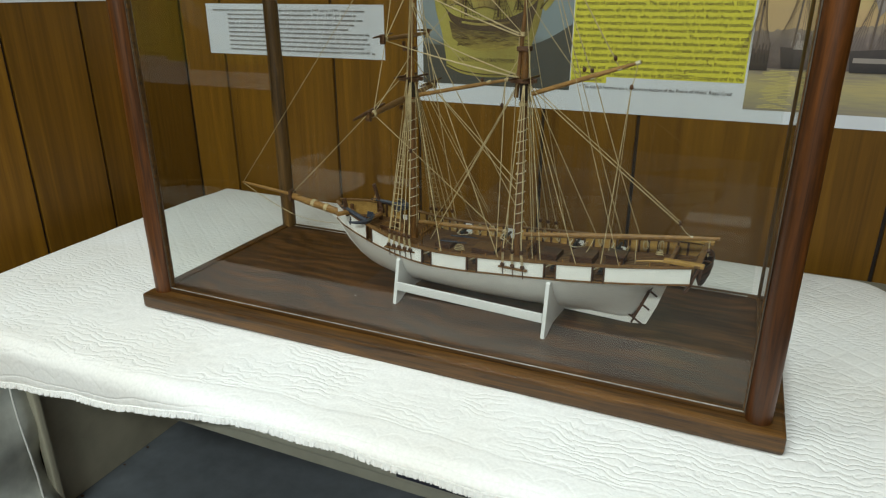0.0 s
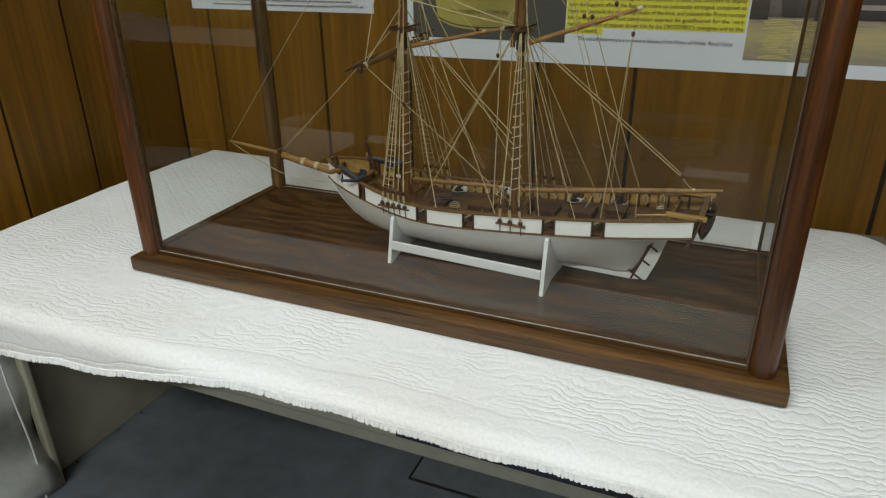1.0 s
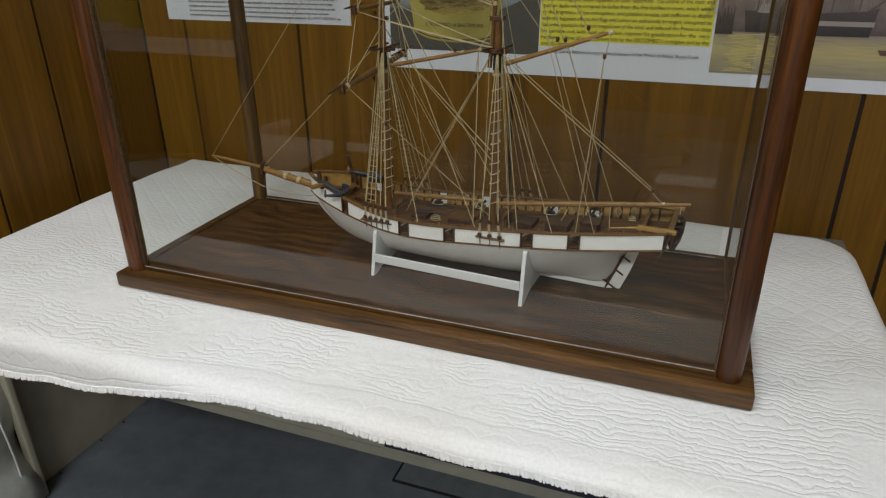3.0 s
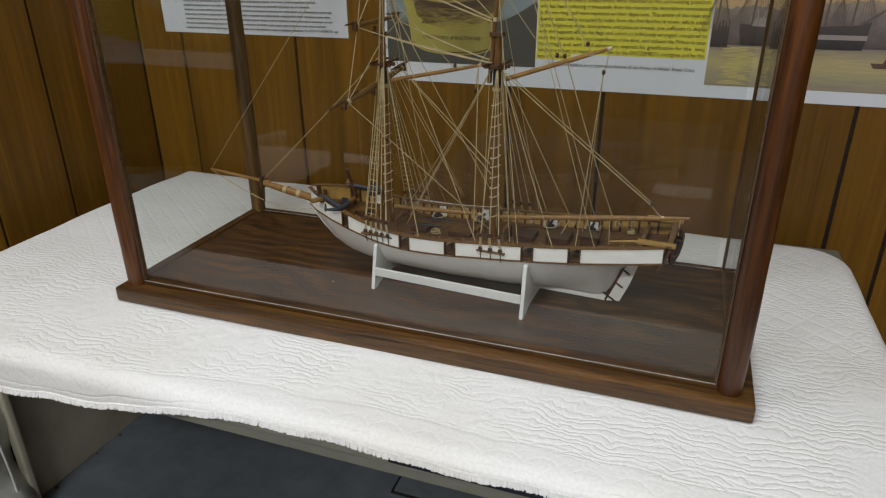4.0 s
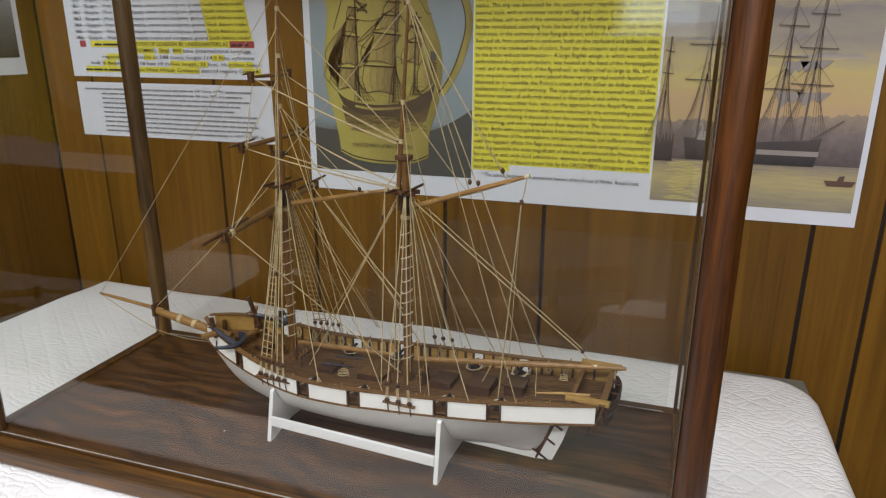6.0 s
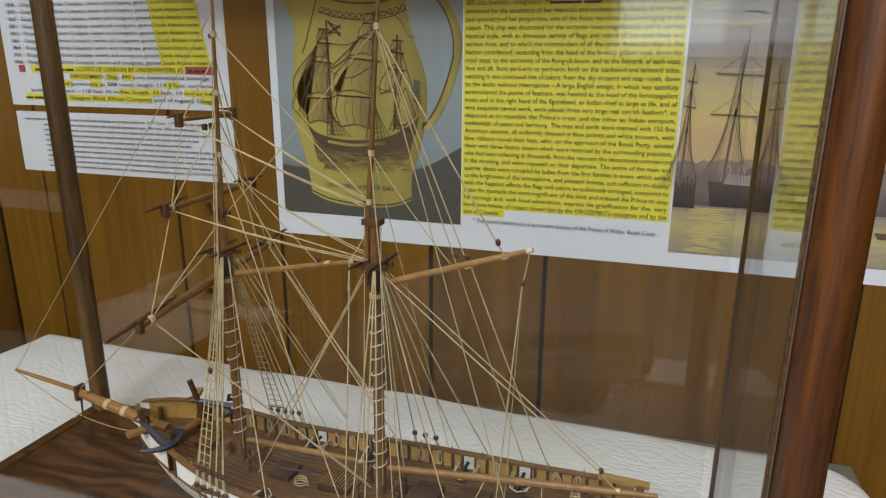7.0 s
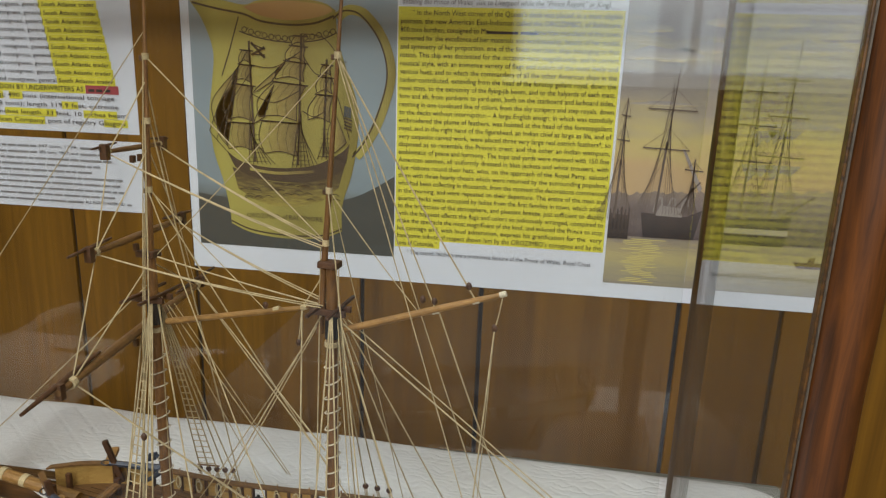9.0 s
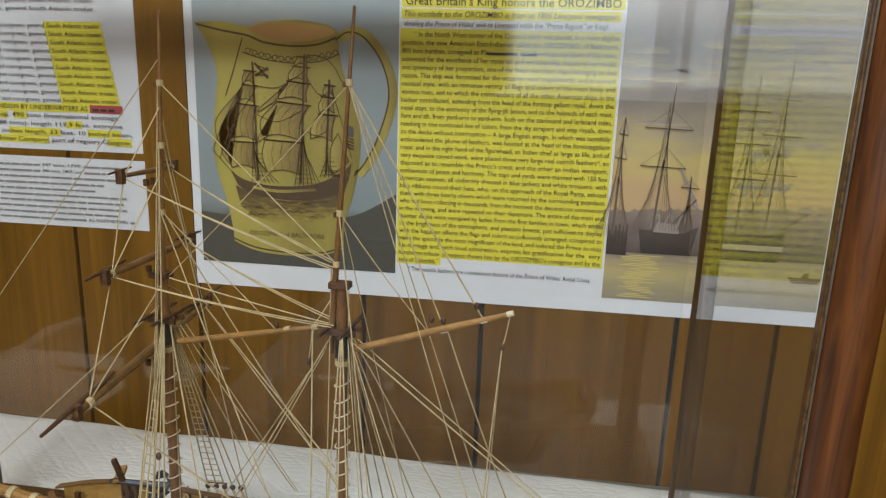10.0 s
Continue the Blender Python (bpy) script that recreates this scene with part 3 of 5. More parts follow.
def word_bars(parent, x0, x1, z, h, seed, layer=2, mat=None):
    """Unreadable print: one bar for each word."""
    rng = random.Random(seed)
    bm = bmesh.new()
    x = x0
    while x < x1 - h:
        w = min(h * rng.choice((1.2, 2.2, 3.0, 4.2, 5.5)), x1 - x)
        rect(bm, x, z, x + w, z + h * 0.46, layer)
        x += w + h * 0.38
    return part("line_of_print", bm, mat or GREYINK, parent)


def printed(name, stops, scale, kind="x", noise_scale=40, amount=0.25):
    """A printed picture area: a colour run from low to high with soft mottling."""
    m, nt, b = material(name, 0.5)
    tc = nt.nodes.new("ShaderNodeTexCoord")
    sep = nt.nodes.new("ShaderNodeSeparateXYZ")
    nt.links.new(tc.outputs["Generated"], sep.inputs[0])
    n1 = node(nt, "ShaderNodeTexNoise", Scale=noise_scale, Detail=5.0, Roughness=0.6)
    nt.links.new(coords(nt, scale), n1.inputs["Vector"])
    ad = nt.nodes.new("ShaderNodeMath")
    ad.operation = "MULTIPLY_ADD"
    nt.links.new(n1.outputs["Fac"], ad.inputs[0])
    ad.inputs[1].default_value = amount
    nt.links.new(sep.outputs["Z" if kind == "z" else "X"], ad.inputs[2])
    sb = nt.nodes.new("ShaderNodeMath")
    sb.operation = "SUBTRACT"
    nt.links.new(ad.outputs[0], sb.inputs[0])
    sb.inputs[1].default_value = amount / 2
    nt.links.new(ramp(nt, sb.outputs[0], stops), b.inputs["Base Color"])
    return m


PHOTO_BACK = printed("photo_backdrop", [(0.0, (0.1, 0.11, 0.1)), (0.16, (0.14, 0.155, 0.145)), (0.2, (0.25, 0.305, 0.33)), (0.6, (0.28, 0.345, 0.38)), (1.0, (0.36, 0.43, 0.47))], (1, 1, 1), "z", 30, 0.05)
JUG = printed("jug_glaze", [(0.0, (0.27, 0.23, 0.05)), (0.15, (0.45, 0.39, 0.09)), (0.4, (0.42, 0.36, 0.09)), (0.65, (0.3, 0.25, 0.065)), (0.8, (0.36, 0.3, 0.075)), (1.0, (0.22, 0.175, 0.04))], (1, 1, 1), "x", 60, 0.1)
JUG_IN = printed("jug_inside", [(0.0, (0.42, 0.22, 0.09)), (1.0, (0.55, 0.33, 0.13))], (1, 1, 1), "x", 60, 0.2)
SEPIA = ink("sepia_print", (0.075, 0.05, 0.03))
SAIL_PRINT = printed("sail_print", [(0.0, (0.42, 0.35, 0.09)), (0.55, (0.3, 0.225, 0.07)), (1.0, (0.15, 0.105, 0.045))], (1, 1, 1), "x", 120, 0.5)
SEA_PRINT = printed("sea_print", [(0.0, (0.38, 0.3, 0.07)), (0.5, (0.14, 0.1, 0.04)), (1.0, (0.07, 0.05, 0.03))], (6, 6, 30), "z", 12, 1.2)
SHADOW_PRINT = ink("printed_shade", (0.07, 0.075, 0.068))
SKY_PRINT = printed("painted_sky", [(0.0, (0.48, 0.34, 0.22)), (0.2, (0.62, 0.43, 0.22)), (0.32, (0.62, 0.5, 0.2)), (0.42, (0.42, 0.36, 0.27)), (0.52, (0.3, 0.265, 0.25)), (0.6, (0.55, 0.46, 0.27)), (0.66, (0.34, 0.305, 0.3)), (1.0, (0.44, 0.39, 0.4))], (1.6, 1.6, 7), "z", 4, 0.3)
WATER_PRINT = printed("painted_water", [(0.0, (0.3, 0.26, 0.2)), (0.35, (0.42, 0.36, 0.2)), (0.6, (0.52, 0.43, 0.2)), (1.0, (0.3, 0.25, 0.2))], (3, 3, 40), "z", 6, 0.8)
GLINT_PRINT = ink("painted_glint", (0.68, 0.56, 0.2))
FAR_PRINT = printed("painted_haze", [(0.0, (0.11, 0.085, 0.085)), (0.6, (0.24, 0.19, 0.175)), (1.0, (0.4, 0.31, 0.22))], (2, 2, 2), "z", 40, 0.6)
HULL_PRINT = printed("painted_hull", [(0.0, (0.035, 0.03, 0.032)), (1.0, (0.1, 0.08, 0.075))], (1, 1, 1), "z", 80, 0.5)
PALE_PRINT = ink("painted_grey", (0.36, 0.31, 0.28))
RIG_PRINT = ink("painted_rigging", (0.16, 0.12, 0.1))
BOAT_PRINT = ink("painted_boat", (0.13, 0.07, 0.05))
PHOTO_GREY = printed("grey_photograph", [(0.0, (0.03, 0.03, 0.03)), (0.25, (0.12, 0.12, 0.13)), (0.6, (0.4, 0.41, 0.43)), (1.0, (0.55, 0.56, 0.58))], (1, 1, 1), "z", 14, 0.35)


def paper(parent, x0, z0, x1, z1):
    """The sheet itself, a little wavy off the wall."""
    bm = bmesh.new()
    rows = []
    for j in range(13):
        z = z0 + (z1 - z0) * j / 12
        rows.append([(x0 + (x1 - x0) * i / 24, -0.0008 - 0.0003 * math.sin(i * 0.7 + j * 0.3), z) for i in range(25)])
    return part("paper", solid(strip(bm, rows), -0.0004), PAPER, parent, smooth=False)


# large poster: jug photograph, newspaper text, harbour painting
poster = sheet_thing("poster", pose(0, WALL_Y, 0), "white printed poster with jug photograph, yellow text and harbour painting", "poster")
paper(poster, -0.607, 0.831, 0.301, 1.42)
part("photograph", rect(bmesh.new(), -0.594, 0.868, -0.2955, 1.33, 0), PHOTO_BACK, poster, "blue-grey backdrop of the jug photograph")
part("table_shade", poly(bmesh.new(), curve([(-0.594, 0.945), (-0.54, 0.94), (-0.45, 0.936), (-0.36, 0.95), (-0.2955, 0.985)]) + [(-0.2955, 0.868), (-0.594, 0.868)], 1), SHADOW_PRINT, poster)
body_l = curve([(-0.591, 1.215), (-0.574, 1.19), (-0.56, 1.15), (-0.563, 1.11), (-0.57, 1.06), (-0.566, 1.01), (-0.553, 0.965), (-0.545, 0.925), (-0.543, 0.902)], 40)
body_b = curve([(-0.543, 0.902), (-0.51, 0.889), (-0.458, 0.884), (-0.405, 0.888), (-0.373, 0.900)], 16)
body_r = curve([(-0.373, 0.900), (-0.372, 0.94), (-0.358, 0.985), (-0.349, 1.04), (-0.351, 1.085), (-0.366, 1.13), (-0.378, 1.17), (-0.381, 1.206)], 30)
rim = curve([(-0.381, 1.206), (-0.4, 1.216), (-0.445, 1.221), (-0.49, 1.217), (-0.512, 1.211), (-0.55, 1.217), (-0.591, 1.215)], 24)
part("jug_body", poly(bmesh.new(), body_l[:-1] + body_b[:-1] + body_r[:-1] + rim[:-1], 2), JUG, poster, "yellow creamware jug in the photograph")
handle = curve([(-0.379, 1.196), (-0.362, 1.207), (-0.338, 1.2), (-0.312, 1.165), (-0.303, 1.12), (-0.318, 1.065), (-0.336, 1.03), (-0.352, 1.01)], 40)
part("jug_handle", stroke(bmesh.new(), handle, 0.013, 2), JUG, poster)
part("handle_line", stroke(bmesh.new(), [(x - 0.0055, z - 0.001) for x, z in handle], 0.0022, 3), SEPIA, poster)
part("jug_mouth", poly(bmesh.new(), curve([(-0.513, 1.208), (-0.49, 1.214), (-0.445, 1.217), (-0.4, 1.213), (-0.386, 1.205), (-0.41, 1.196), (-0.446, 1.192), (-0.487, 1.197), (-0.513, 1.208)], 40)[:-1], 3), JUG_IN, poster)
bm = bmesh.new()
stroke(bm, curve([(-0.588, 1.213), (-0.55, 1.205), (-0.513, 1.199), (-0.487, 1.190), (-0.446, 1.186), (-0.41, 1.189), (-0.383, 1.199)]), 0.0028, 3)
stroke(bm, curve([(-0.52, 1.176), (-0.487, 1.167), (-0.446, 1.163), (-0.405, 1.167), (-0.379, 1.177)]), 0.0016, 3)
for k in range(14):
    x = -0.512 + 0.0098 * k
    z = 1.1805 - 0.0125 * math.sin((x + 0.52) * 22)
    stroke(bm, [(x + 0.0036 * math.cos(q * math.tau / 10), z + 0.0036 * math.sin(q * math.tau / 10)) for q in range(11)], 0.0013, 3)
    stroke(bm, [(x + 0.0036, z), (x + 0.006, z + 0.003 * (-1) ** k)], 0.0012, 3)
stroke(bm, curve([(-0.52, 1.195), (-0.535, 1.15), (-0.548, 1.115)]), 0.0018, 3)
stroke(bm, curve([(-0.543, 0.906), (-0.51, 0.894), (-0.458, 0.889), (-0.405, 0.892), (-0.373, 0.904)]), 0.0022, 3)
tagged(part("jug_lines", bm, SEPIA, poster), "dark painted bands round the jug", kind="stuff")
# the ship printed on the jug, drawn in units of the jug's own grid
def jp(u, v):
    return (-0.6052 + 0.0419 * u - 0.0009 * v, 1.2473 + 0.0017 * u - 0.03995 * v)


def jline(*pts):
    return curve([jp(u, v) for u, v in pts], 4 * len(pts))


part("printed_sea", poly(bmesh.new(), jline((1.75, 6.6), (2.4, 6.9), (3.4, 7.15), (4.5, 7.1), (5.8, 6.5)) + jline((5.6, 7.3), (5.0, 7.8), (3.9, 8.05), (2.8, 7.9), (1.95, 7.4)), 3), SEA_PRINT, poster)
lines = bmesh.new()


def printed_sail(top_l, top_r, low_r, low_l, belly):
    """A square sail that bellies to one side, with its seams."""
    mid_l = ((top_l[0] + low_l[0]) / 2 - belly, (top_l[1] + low_l[1]) / 2)
    mid_r = ((top_r[0] + low_r[0]) / 2 - belly * 0.45, (top_r[1] + low_r[1]) / 2)
    foot = ((low_l[0] + low_r[0]) / 2, (low_l[1] + low_r[1]) / 2 - 0.12)
    edge = jline(top_r, mid_r, low_r) + jline(low_r, foot, low_l)[1:] + jline(low_l, mid_l, top_l)[1:]
    part("printed_sail", poly(bmesh.new(), edge, 4), SAIL_PRINT, poster)
    stroke(lines, edge + [edge[0]], 0.0012, 6)
    stroke(lines, jline((top_l[0] - 0.08, top_l[1] - 0.03), (top_r[0] + 0.1, top_r[1])), 0.0019, 6)
    for k in (0.25, 0.5, 0.75):
        a = (top_l[0] + (top_r[0] - top_l[0]) * k, top_l[1] + (top_r[1] - top_l[1]) * k)
        b = (low_l[0] + (low_r[0] - low_l[0]) * k, low_l[1] + (low_r[1] - low_l[1]) * k - 0.08)
        stroke(lines, jline(a, ((a[0] + b[0]) / 2 - belly * 0.7, (a[1] + b[1]) / 2), b), 0.0005, 6)


for foot, head, sails in (
        ((2.6, 6.4), (2.43, 2.2), (((1.85, 3.65), (2.55, 3.75), (2.5, 4.95), (1.6, 4.9), 0.22), ((1.6, 5.0), (2.5, 5.05), (2.5, 6.0), (1.65, 5.95), 0.12), ((2.1, 3.0), (2.52, 3.05), (2.5, 3.62), (1.85, 3.58), 0.1), ((2.18, 2.52), (2.48, 2.55), (2.48, 2.98), (2.08, 2.95), 0.06))),
        ((4.15, 6.5), (4.25, 2.0), (((3.3, 3.6), (4.4, 3.75), (4.1, 4.95), (2.75, 4.8), 0.3), ((2.85, 4.95), (4.15, 5.05), (4.1, 6.2), (2.95, 6.1), 0.15), ((3.7, 2.9), (4.4, 3.0), (4.35, 3.6), (3.35, 3.5), 0.14), ((3.9, 2.4), (4.38, 2.45), (4.38, 2.95), (3.7, 2.85), 0.09), ((4.05, 2.08), (4.35, 2.1), (4.36, 2.42), (3.92, 2.36), 0.05))),
        ((5.05, 6.2), (5.12, 2.85), (((4.8, 4.05), (5.35, 4.1), (5.25, 5.0), (4.5, 4.9), 0.14), ((4.9, 3.45), (5.3, 3.5), (5.32, 4.02), (4.8, 3.98), 0.09), ((5.0, 3.05), (5.25, 3.08), (5.28, 3.42), (4.92, 3.4), 0.05)))):
    for corners in sails:
        printed_sail(*corners)
    stroke(lines, [jp(*foot), jp(*head)], 0.003, 6)
    for k in range(7):
        stroke(lines, [jp(head[0], head[1] + 2.6 + 0.12 * k), jp(foot[0] - 0.22 + 0.16 * k, foot[1] + 0.1)], 0.001, 6)
        stroke(lines, [jp(foot[0] - 0.2 + 0.02 * k, foot[1] - 0.16 * k), jp(foot[0] + 0.5 - 0.06 * k, foot[1] - 0.16 * k)], 0.0007, 6)
for corners in (((2.0, 3.4), (1.25, 4.5), (1.3, 5.4), (1.6, 5.85)), ((2.05, 3.1), (1.15, 4.1), (1.1, 4.8), (1.45, 5.5)), ((3.3, 3.7), (2.75, 4.6), (2.6, 5.0), (2.95, 4.8)), ((3.7, 2.95), (2.8, 3.7), (2.6, 3.95), (3.2, 3.6)), ((5.45, 4.7), (5.2, 5.3), (5.3, 6.1), (5.85, 5.7))):
    edge = jline(*corners)
    part("printed_sail", poly(bmesh.new(), edge, 4), SAIL_PRINT, poster)
    stroke(lines, edge + [edge[0]], 0.0011, 6)
part("printed_hull", poly(bmesh.new(), jline((1.55, 6.0), (2.1, 6.4), (3.2, 6.62), (4.6, 6.55), (5.6, 6.1), (5.95, 5.75)) + jline((5.85, 6.4), (5.5, 6.85), (4.3, 7.15), (2.6, 7.0), (1.85, 6.6)), 4), SEPIA, poster)
part("printed_strake", poly(bmesh.new(), jline((2.4, 6.62), (3.4, 6.76), (4.7, 6.7)) + jline((4.7, 6.8), (3.4, 6.87), (2.4, 6.72)), 5), SAIL_PRINT, poster)
for pts in (((1.55, 6.0), (1.15, 5.55), (0.95, 5.3)), ((0.95, 5.3), (1.5, 4.0), (2.4, 2.5)), ((1.2, 5.6), (1.7, 4.4), (2.45, 3.3)), ((2.45, 3.0), (3.3, 3.1), (4.2, 2.6)), ((2.5, 4.0), (3.3, 4.3), (4.2, 3.9)), ((4.3, 2.7), (4.7, 3.3), (5.1, 3.4)), ((4.3, 4.6), (4.7, 4.8), (5.1, 4.6)), ((5.2, 3.2), (5.6, 4.4), (5.95, 5.6)), ((4.25, 2.0), (4.9, 2.1), (5.3, 2.45), (5.55, 2.9), (5.8, 2.95))):
    stroke(lines, jline(*pts), 0.0011, 6)
for a, b in (((2.52, 2.3), (3.0, 2.5)), ((2.55, 2.65), (3.0, 2.68))):
    stroke(lines, [jp(*a), jp(*b)], 0.0016, 6)
stroke(lines, [jp(2.5, 2.25), jp(2.98, 2.78)], 0.0035, 6)
stroke(lines, [jp(2.98, 2.42), jp(2.52, 2.68)], 0.0035, 6)
for k in range(4):
    stroke(lines, [jp(5.75, 4.85 + 0.11 * k), jp(6.02, 4.95 + 0.11 * k)], 0.002, 6)
rng = random.Random(12)
for k in range(26):
    u, v = rng.uniform(2.0, 5.4), rng.uniform(7.2, 7.8)
    stroke(lines, jline((u, v), (u + 0.15, v - 0.05), (u + 0.32, v + 0.02)), 0.0011, 6)
tagged(part("printed_lines", lines, SEPIA, poster), "dark transfer print of a ship under sail", kind="stuff")
part("printed_canton", poly(bmesh.new(), [jp(5.74, 4.42), jp(5.98, 4.5), jp(5.98, 4.86), jp(5.74, 4.8)], 5), SHADOW_PRINT, poster)
writing(poster, "OROZIMBO of BALTIMORE", -0.518, -0.402, 0.913, 0.0068, 4, SEPIA)

# newspaper text
story = ["\u201c In the North West corner of the Queen\u2019s dock was placed, in a most eligible",
         "position, the new American East-Indiaman called the OROZIMBO, of Baltimore,",
         "800 tons burthen, consigned to Mr.                       , American merchant of this town,",
         "esteemed for the excellence of her materials and workmanship, beauty of her model,",
         "and symmetry of her proportion, one of the finest merchant ships belonging to that",
         "nation. This ship was decorated for the occasion most magnificently, and in correct",
         "nautical style, with an immense variety of flags and colors of the most lively and",
         "various hues, and to which the commanders of all the other American ships in the",
         "harbor contributed, extending from the head of the foretop gallant royal, down the",
         "royal stays, to the extremity of the flying-jib boom, and to the halyards of each mast,",
         "fore and aft, from yard-arm to yard-arm, both on the starboard and larboard sides,",
         "reaching in one continued line of colors, from the sky scrapers and step royals, down",
         "to the decks without interruption \u2013 A large English ensign, in which was tastefully",
         "embroidered the plume of feathers, was hoisted at the head of the foretopgallant",
         "royal; and in the right hand of the figurehead, an Indian chief as large as life, and of",
         "very exquisite carved work, were placed three very large real ostrich feathers*, so",
         "disposed as to resemble the Prince\u2019s crest; and the other an Indian wampum,",
         "emblematic of peace and harmony. The tops and yards were manned with 150 fine",
         "American seamen, all uniformly dressed in blue jackets and white trousers, with",
         "blue ribbons round their hats, who, on the approach of the Royal Party, saluted",
         "them with three hearty cheers which were returned by the surrounding populace,",
         "who had been collecting in thousands, from the moment the decorations commenced",
         "in the morning, and were repeated on their departure. The entire of the main and",
         "quarter decks were occupied by ladies from the first families in town, which added",
         "to the brightness of the atmosphere, and pleasant breeze, just sufficient to display",
         "with the happiest effects the flags and colors so judiciously arranged, conspired to",
         "make the spectacle the most magnificent of the kind, and induced the Prince to stop",
         "his carriage and, with loud admiration, express his gratification for the  very",
         "handsome tribute of respect shown him by the OROZIMBO\u2019s consignee and by the"]
LX0, LX1, LZ, PITCH = -0.2905, -0.001, 1.2025, 0.01088
writing(poster, "Great Britain\u2019s King honors the OROZIMBO", LX0 + 0.004, LX1 - 0.002, 1.2435, 0.0105, 2, None, 0.012)
part("highlight", rect(bmesh.new(), LX0 - 0.002, 1.2405, LX1 + 0.003, 1.258, 0), YELLOW, poster, "yellow highlighter")
writing(poster, "This accolade to the OROZIMBO is from an 1806 Liverpool newspaper,", LX0 + 0.002, LX1 - 0.004, 1.2285, 0.0075, 2, None, 0.01, 0.25)
part("highlight", rect(bmesh.new(), LX0 - 0.002, 1.2255, LX1, 1.2385, 0), YELLOW, poster)
writing(poster, "detailing the Prince of Wales\u2019 visit to Liverpool while the \u201cPrince Regent\u201d or King).", LX0 + 0.002, LX1 - 0.016, 1.2165, 0.0065, 2, None, 0.004, 0.25)
part("highlight", rect(bmesh.new(), LX0 - 0.0035, LZ - 28 * PITCH - 0.003, LX1 + 0.002, LZ + 0.0105, 0), YELLOW, poster, "yellow highlighter over the story")
part("highlight", rect(bmesh.new(), LX0 - 0.0035, LZ - 29 * PITCH - 0.003, LX0 + 0.062, LZ - 28 * PITCH - 0.0031, 0), YELLOW, poster)
for k, words in enumerate(story):
    writing(poster, words, LX0 + (0.016 if k == 0 else 0.0), LX1 - 0.001, LZ - k * PITCH, 0.0068, 2, None, 0.004)
word_bars(poster, -0.1745, -0.105, LZ - 2 * PITCH, 0.0075, 5, 3, BLACKINK)
writing(poster, "sons of Columbia.\u201d", LX0, LX0 + 0.058, LZ - 29 * PITCH, 0.0068, 2, None, 0.012)
writing(poster, "* The ostrich feathers are a prominent feature of the Prince of Wales\u2019 Royal Crest.", LX0 + 0.014, LX1 - 0.012, 0.8735, 0.0066, 2, None, 0.0)

# harbour painting
PXa, PXb, PZa, PZb, WZ = 0.0045, 0.2925, 0.8525, 1.34, 0.921
part("painted_sky", rect(bmesh.new(), PXa, WZ, PXb, PZb, 0), SKY_PRINT, poster, "evening sky of the harbour painting")
part("painted_water", rect(bmesh.new(), PXa, PZa, PXb, WZ, 0), WATER_PRINT, poster)
bm = bmesh.new()
rng = random.Random(8)
for k in range(26):
    z = PZa + 0.004 + (WZ - PZa - 0.006) * k / 26
    x = 0.055 + rng.uniform(-0.012, 0.012)
    w = rng.uniform(0.006, 0.024)
    rect(bm, x - w, z, x + w, z + 0.0012, 1)
part("painted_glint", bm, GLINT_PRINT, poster, "yellow sun glint on painted water")
bm = bmesh.new()
hills = [(PXa + (PXb - PXa) * k / 60, 0.978 + 0.018 * k / 60 + 0.004 * noise.noise((k * 0.31, 0, 0)) + 0.003 * ((k * 7) % 5 > 2)) for k in range(61)]
poly(bm, hills + [(PXb, WZ), (PXa, WZ)], 1)
part("painted_shore", bm, FAR_PRINT, poster)
CLOUD_PRINT = printed("painted_cloud", [(0.0, (0.66, 0.53, 0.25)), (0.3, (0.46, 0.4, 0.32)), (1.0, (0.33, 0.295, 0.3))], (2, 2, 6), "z", 9, 0.6)
for x, z, w, h in ((0.055, 1.157, 0.05, 0.013), (0.1, 1.168, 0.035, 0.011), (0.16, 1.2, 0.06, 0.012), (0.035, 1.19, 0.028, 0.009), (0.235, 1.17, 0.045, 0.012), (0.225, 1.075, 0.055, 0.007), (0.06, 1.098, 0.045, 0.004)):
    rng = random.Random(int(x * 1000))
    rim_up = [(x + w * math.cos(a), z + h * math.sin(a) * rng.uniform(0.7, 1.25)) for a in np.linspace(0, math.pi, 15)]
    rim_low = [(x + w * math.cos(a), z + h * 0.35 * math.sin(a) * rng.uniform(0.4, 1.4)) for a in np.linspace(math.pi, math.tau, 15)[1:-1]]
    part("painted_cloud", poly(bmesh.new(), rim_up + rim_low, 1), CLOUD_PRINT, poster)
part("painted_wharf", poly(bmesh.new(), [(PXa, WZ - 0.004), (PXa, 0.952), (0.03, 0.950), (0.032, WZ - 0.004)], 2), HULL_PRINT, poster)
for k in range(6):
    part("painted_pile", rect(bmesh.new(), PXa + 0.005 * k, 0.93, PXa + 0.002 + 0.005 * k, 0.958 + 0.003 * (k % 2), 3), HULL_PRINT, poster)
part("painted_hull", poly(bmesh.new(), [(0.046, 0.955), (0.105, 0.952), (0.125, 0.962), (0.118, WZ), (0.052, WZ)], 2), HULL_PRINT, poster, "dark hull in the painting")
part("painted_hull", poly(bmesh.new(), [(0.145, 0.952), (0.22, 0.957), (0.238, 0.962), (0.232, WZ - 0.002), (0.15, WZ - 0.002)], 3), HULL_PRINT, poster, "dark hull in the painting")
part("painted_band", rect(bmesh.new(), 0.152, 0.934, 0.236, 0.9415, 4), PALE_PRINT, poster)
part("painted_sail", poly(bmesh.new(), [(0.09, 1.043), (0.094, 1.042), (0.121, 0.992), (0.118, 0.985)], 4), PALE_PRINT, poster, "pale hanging sail in the painting")
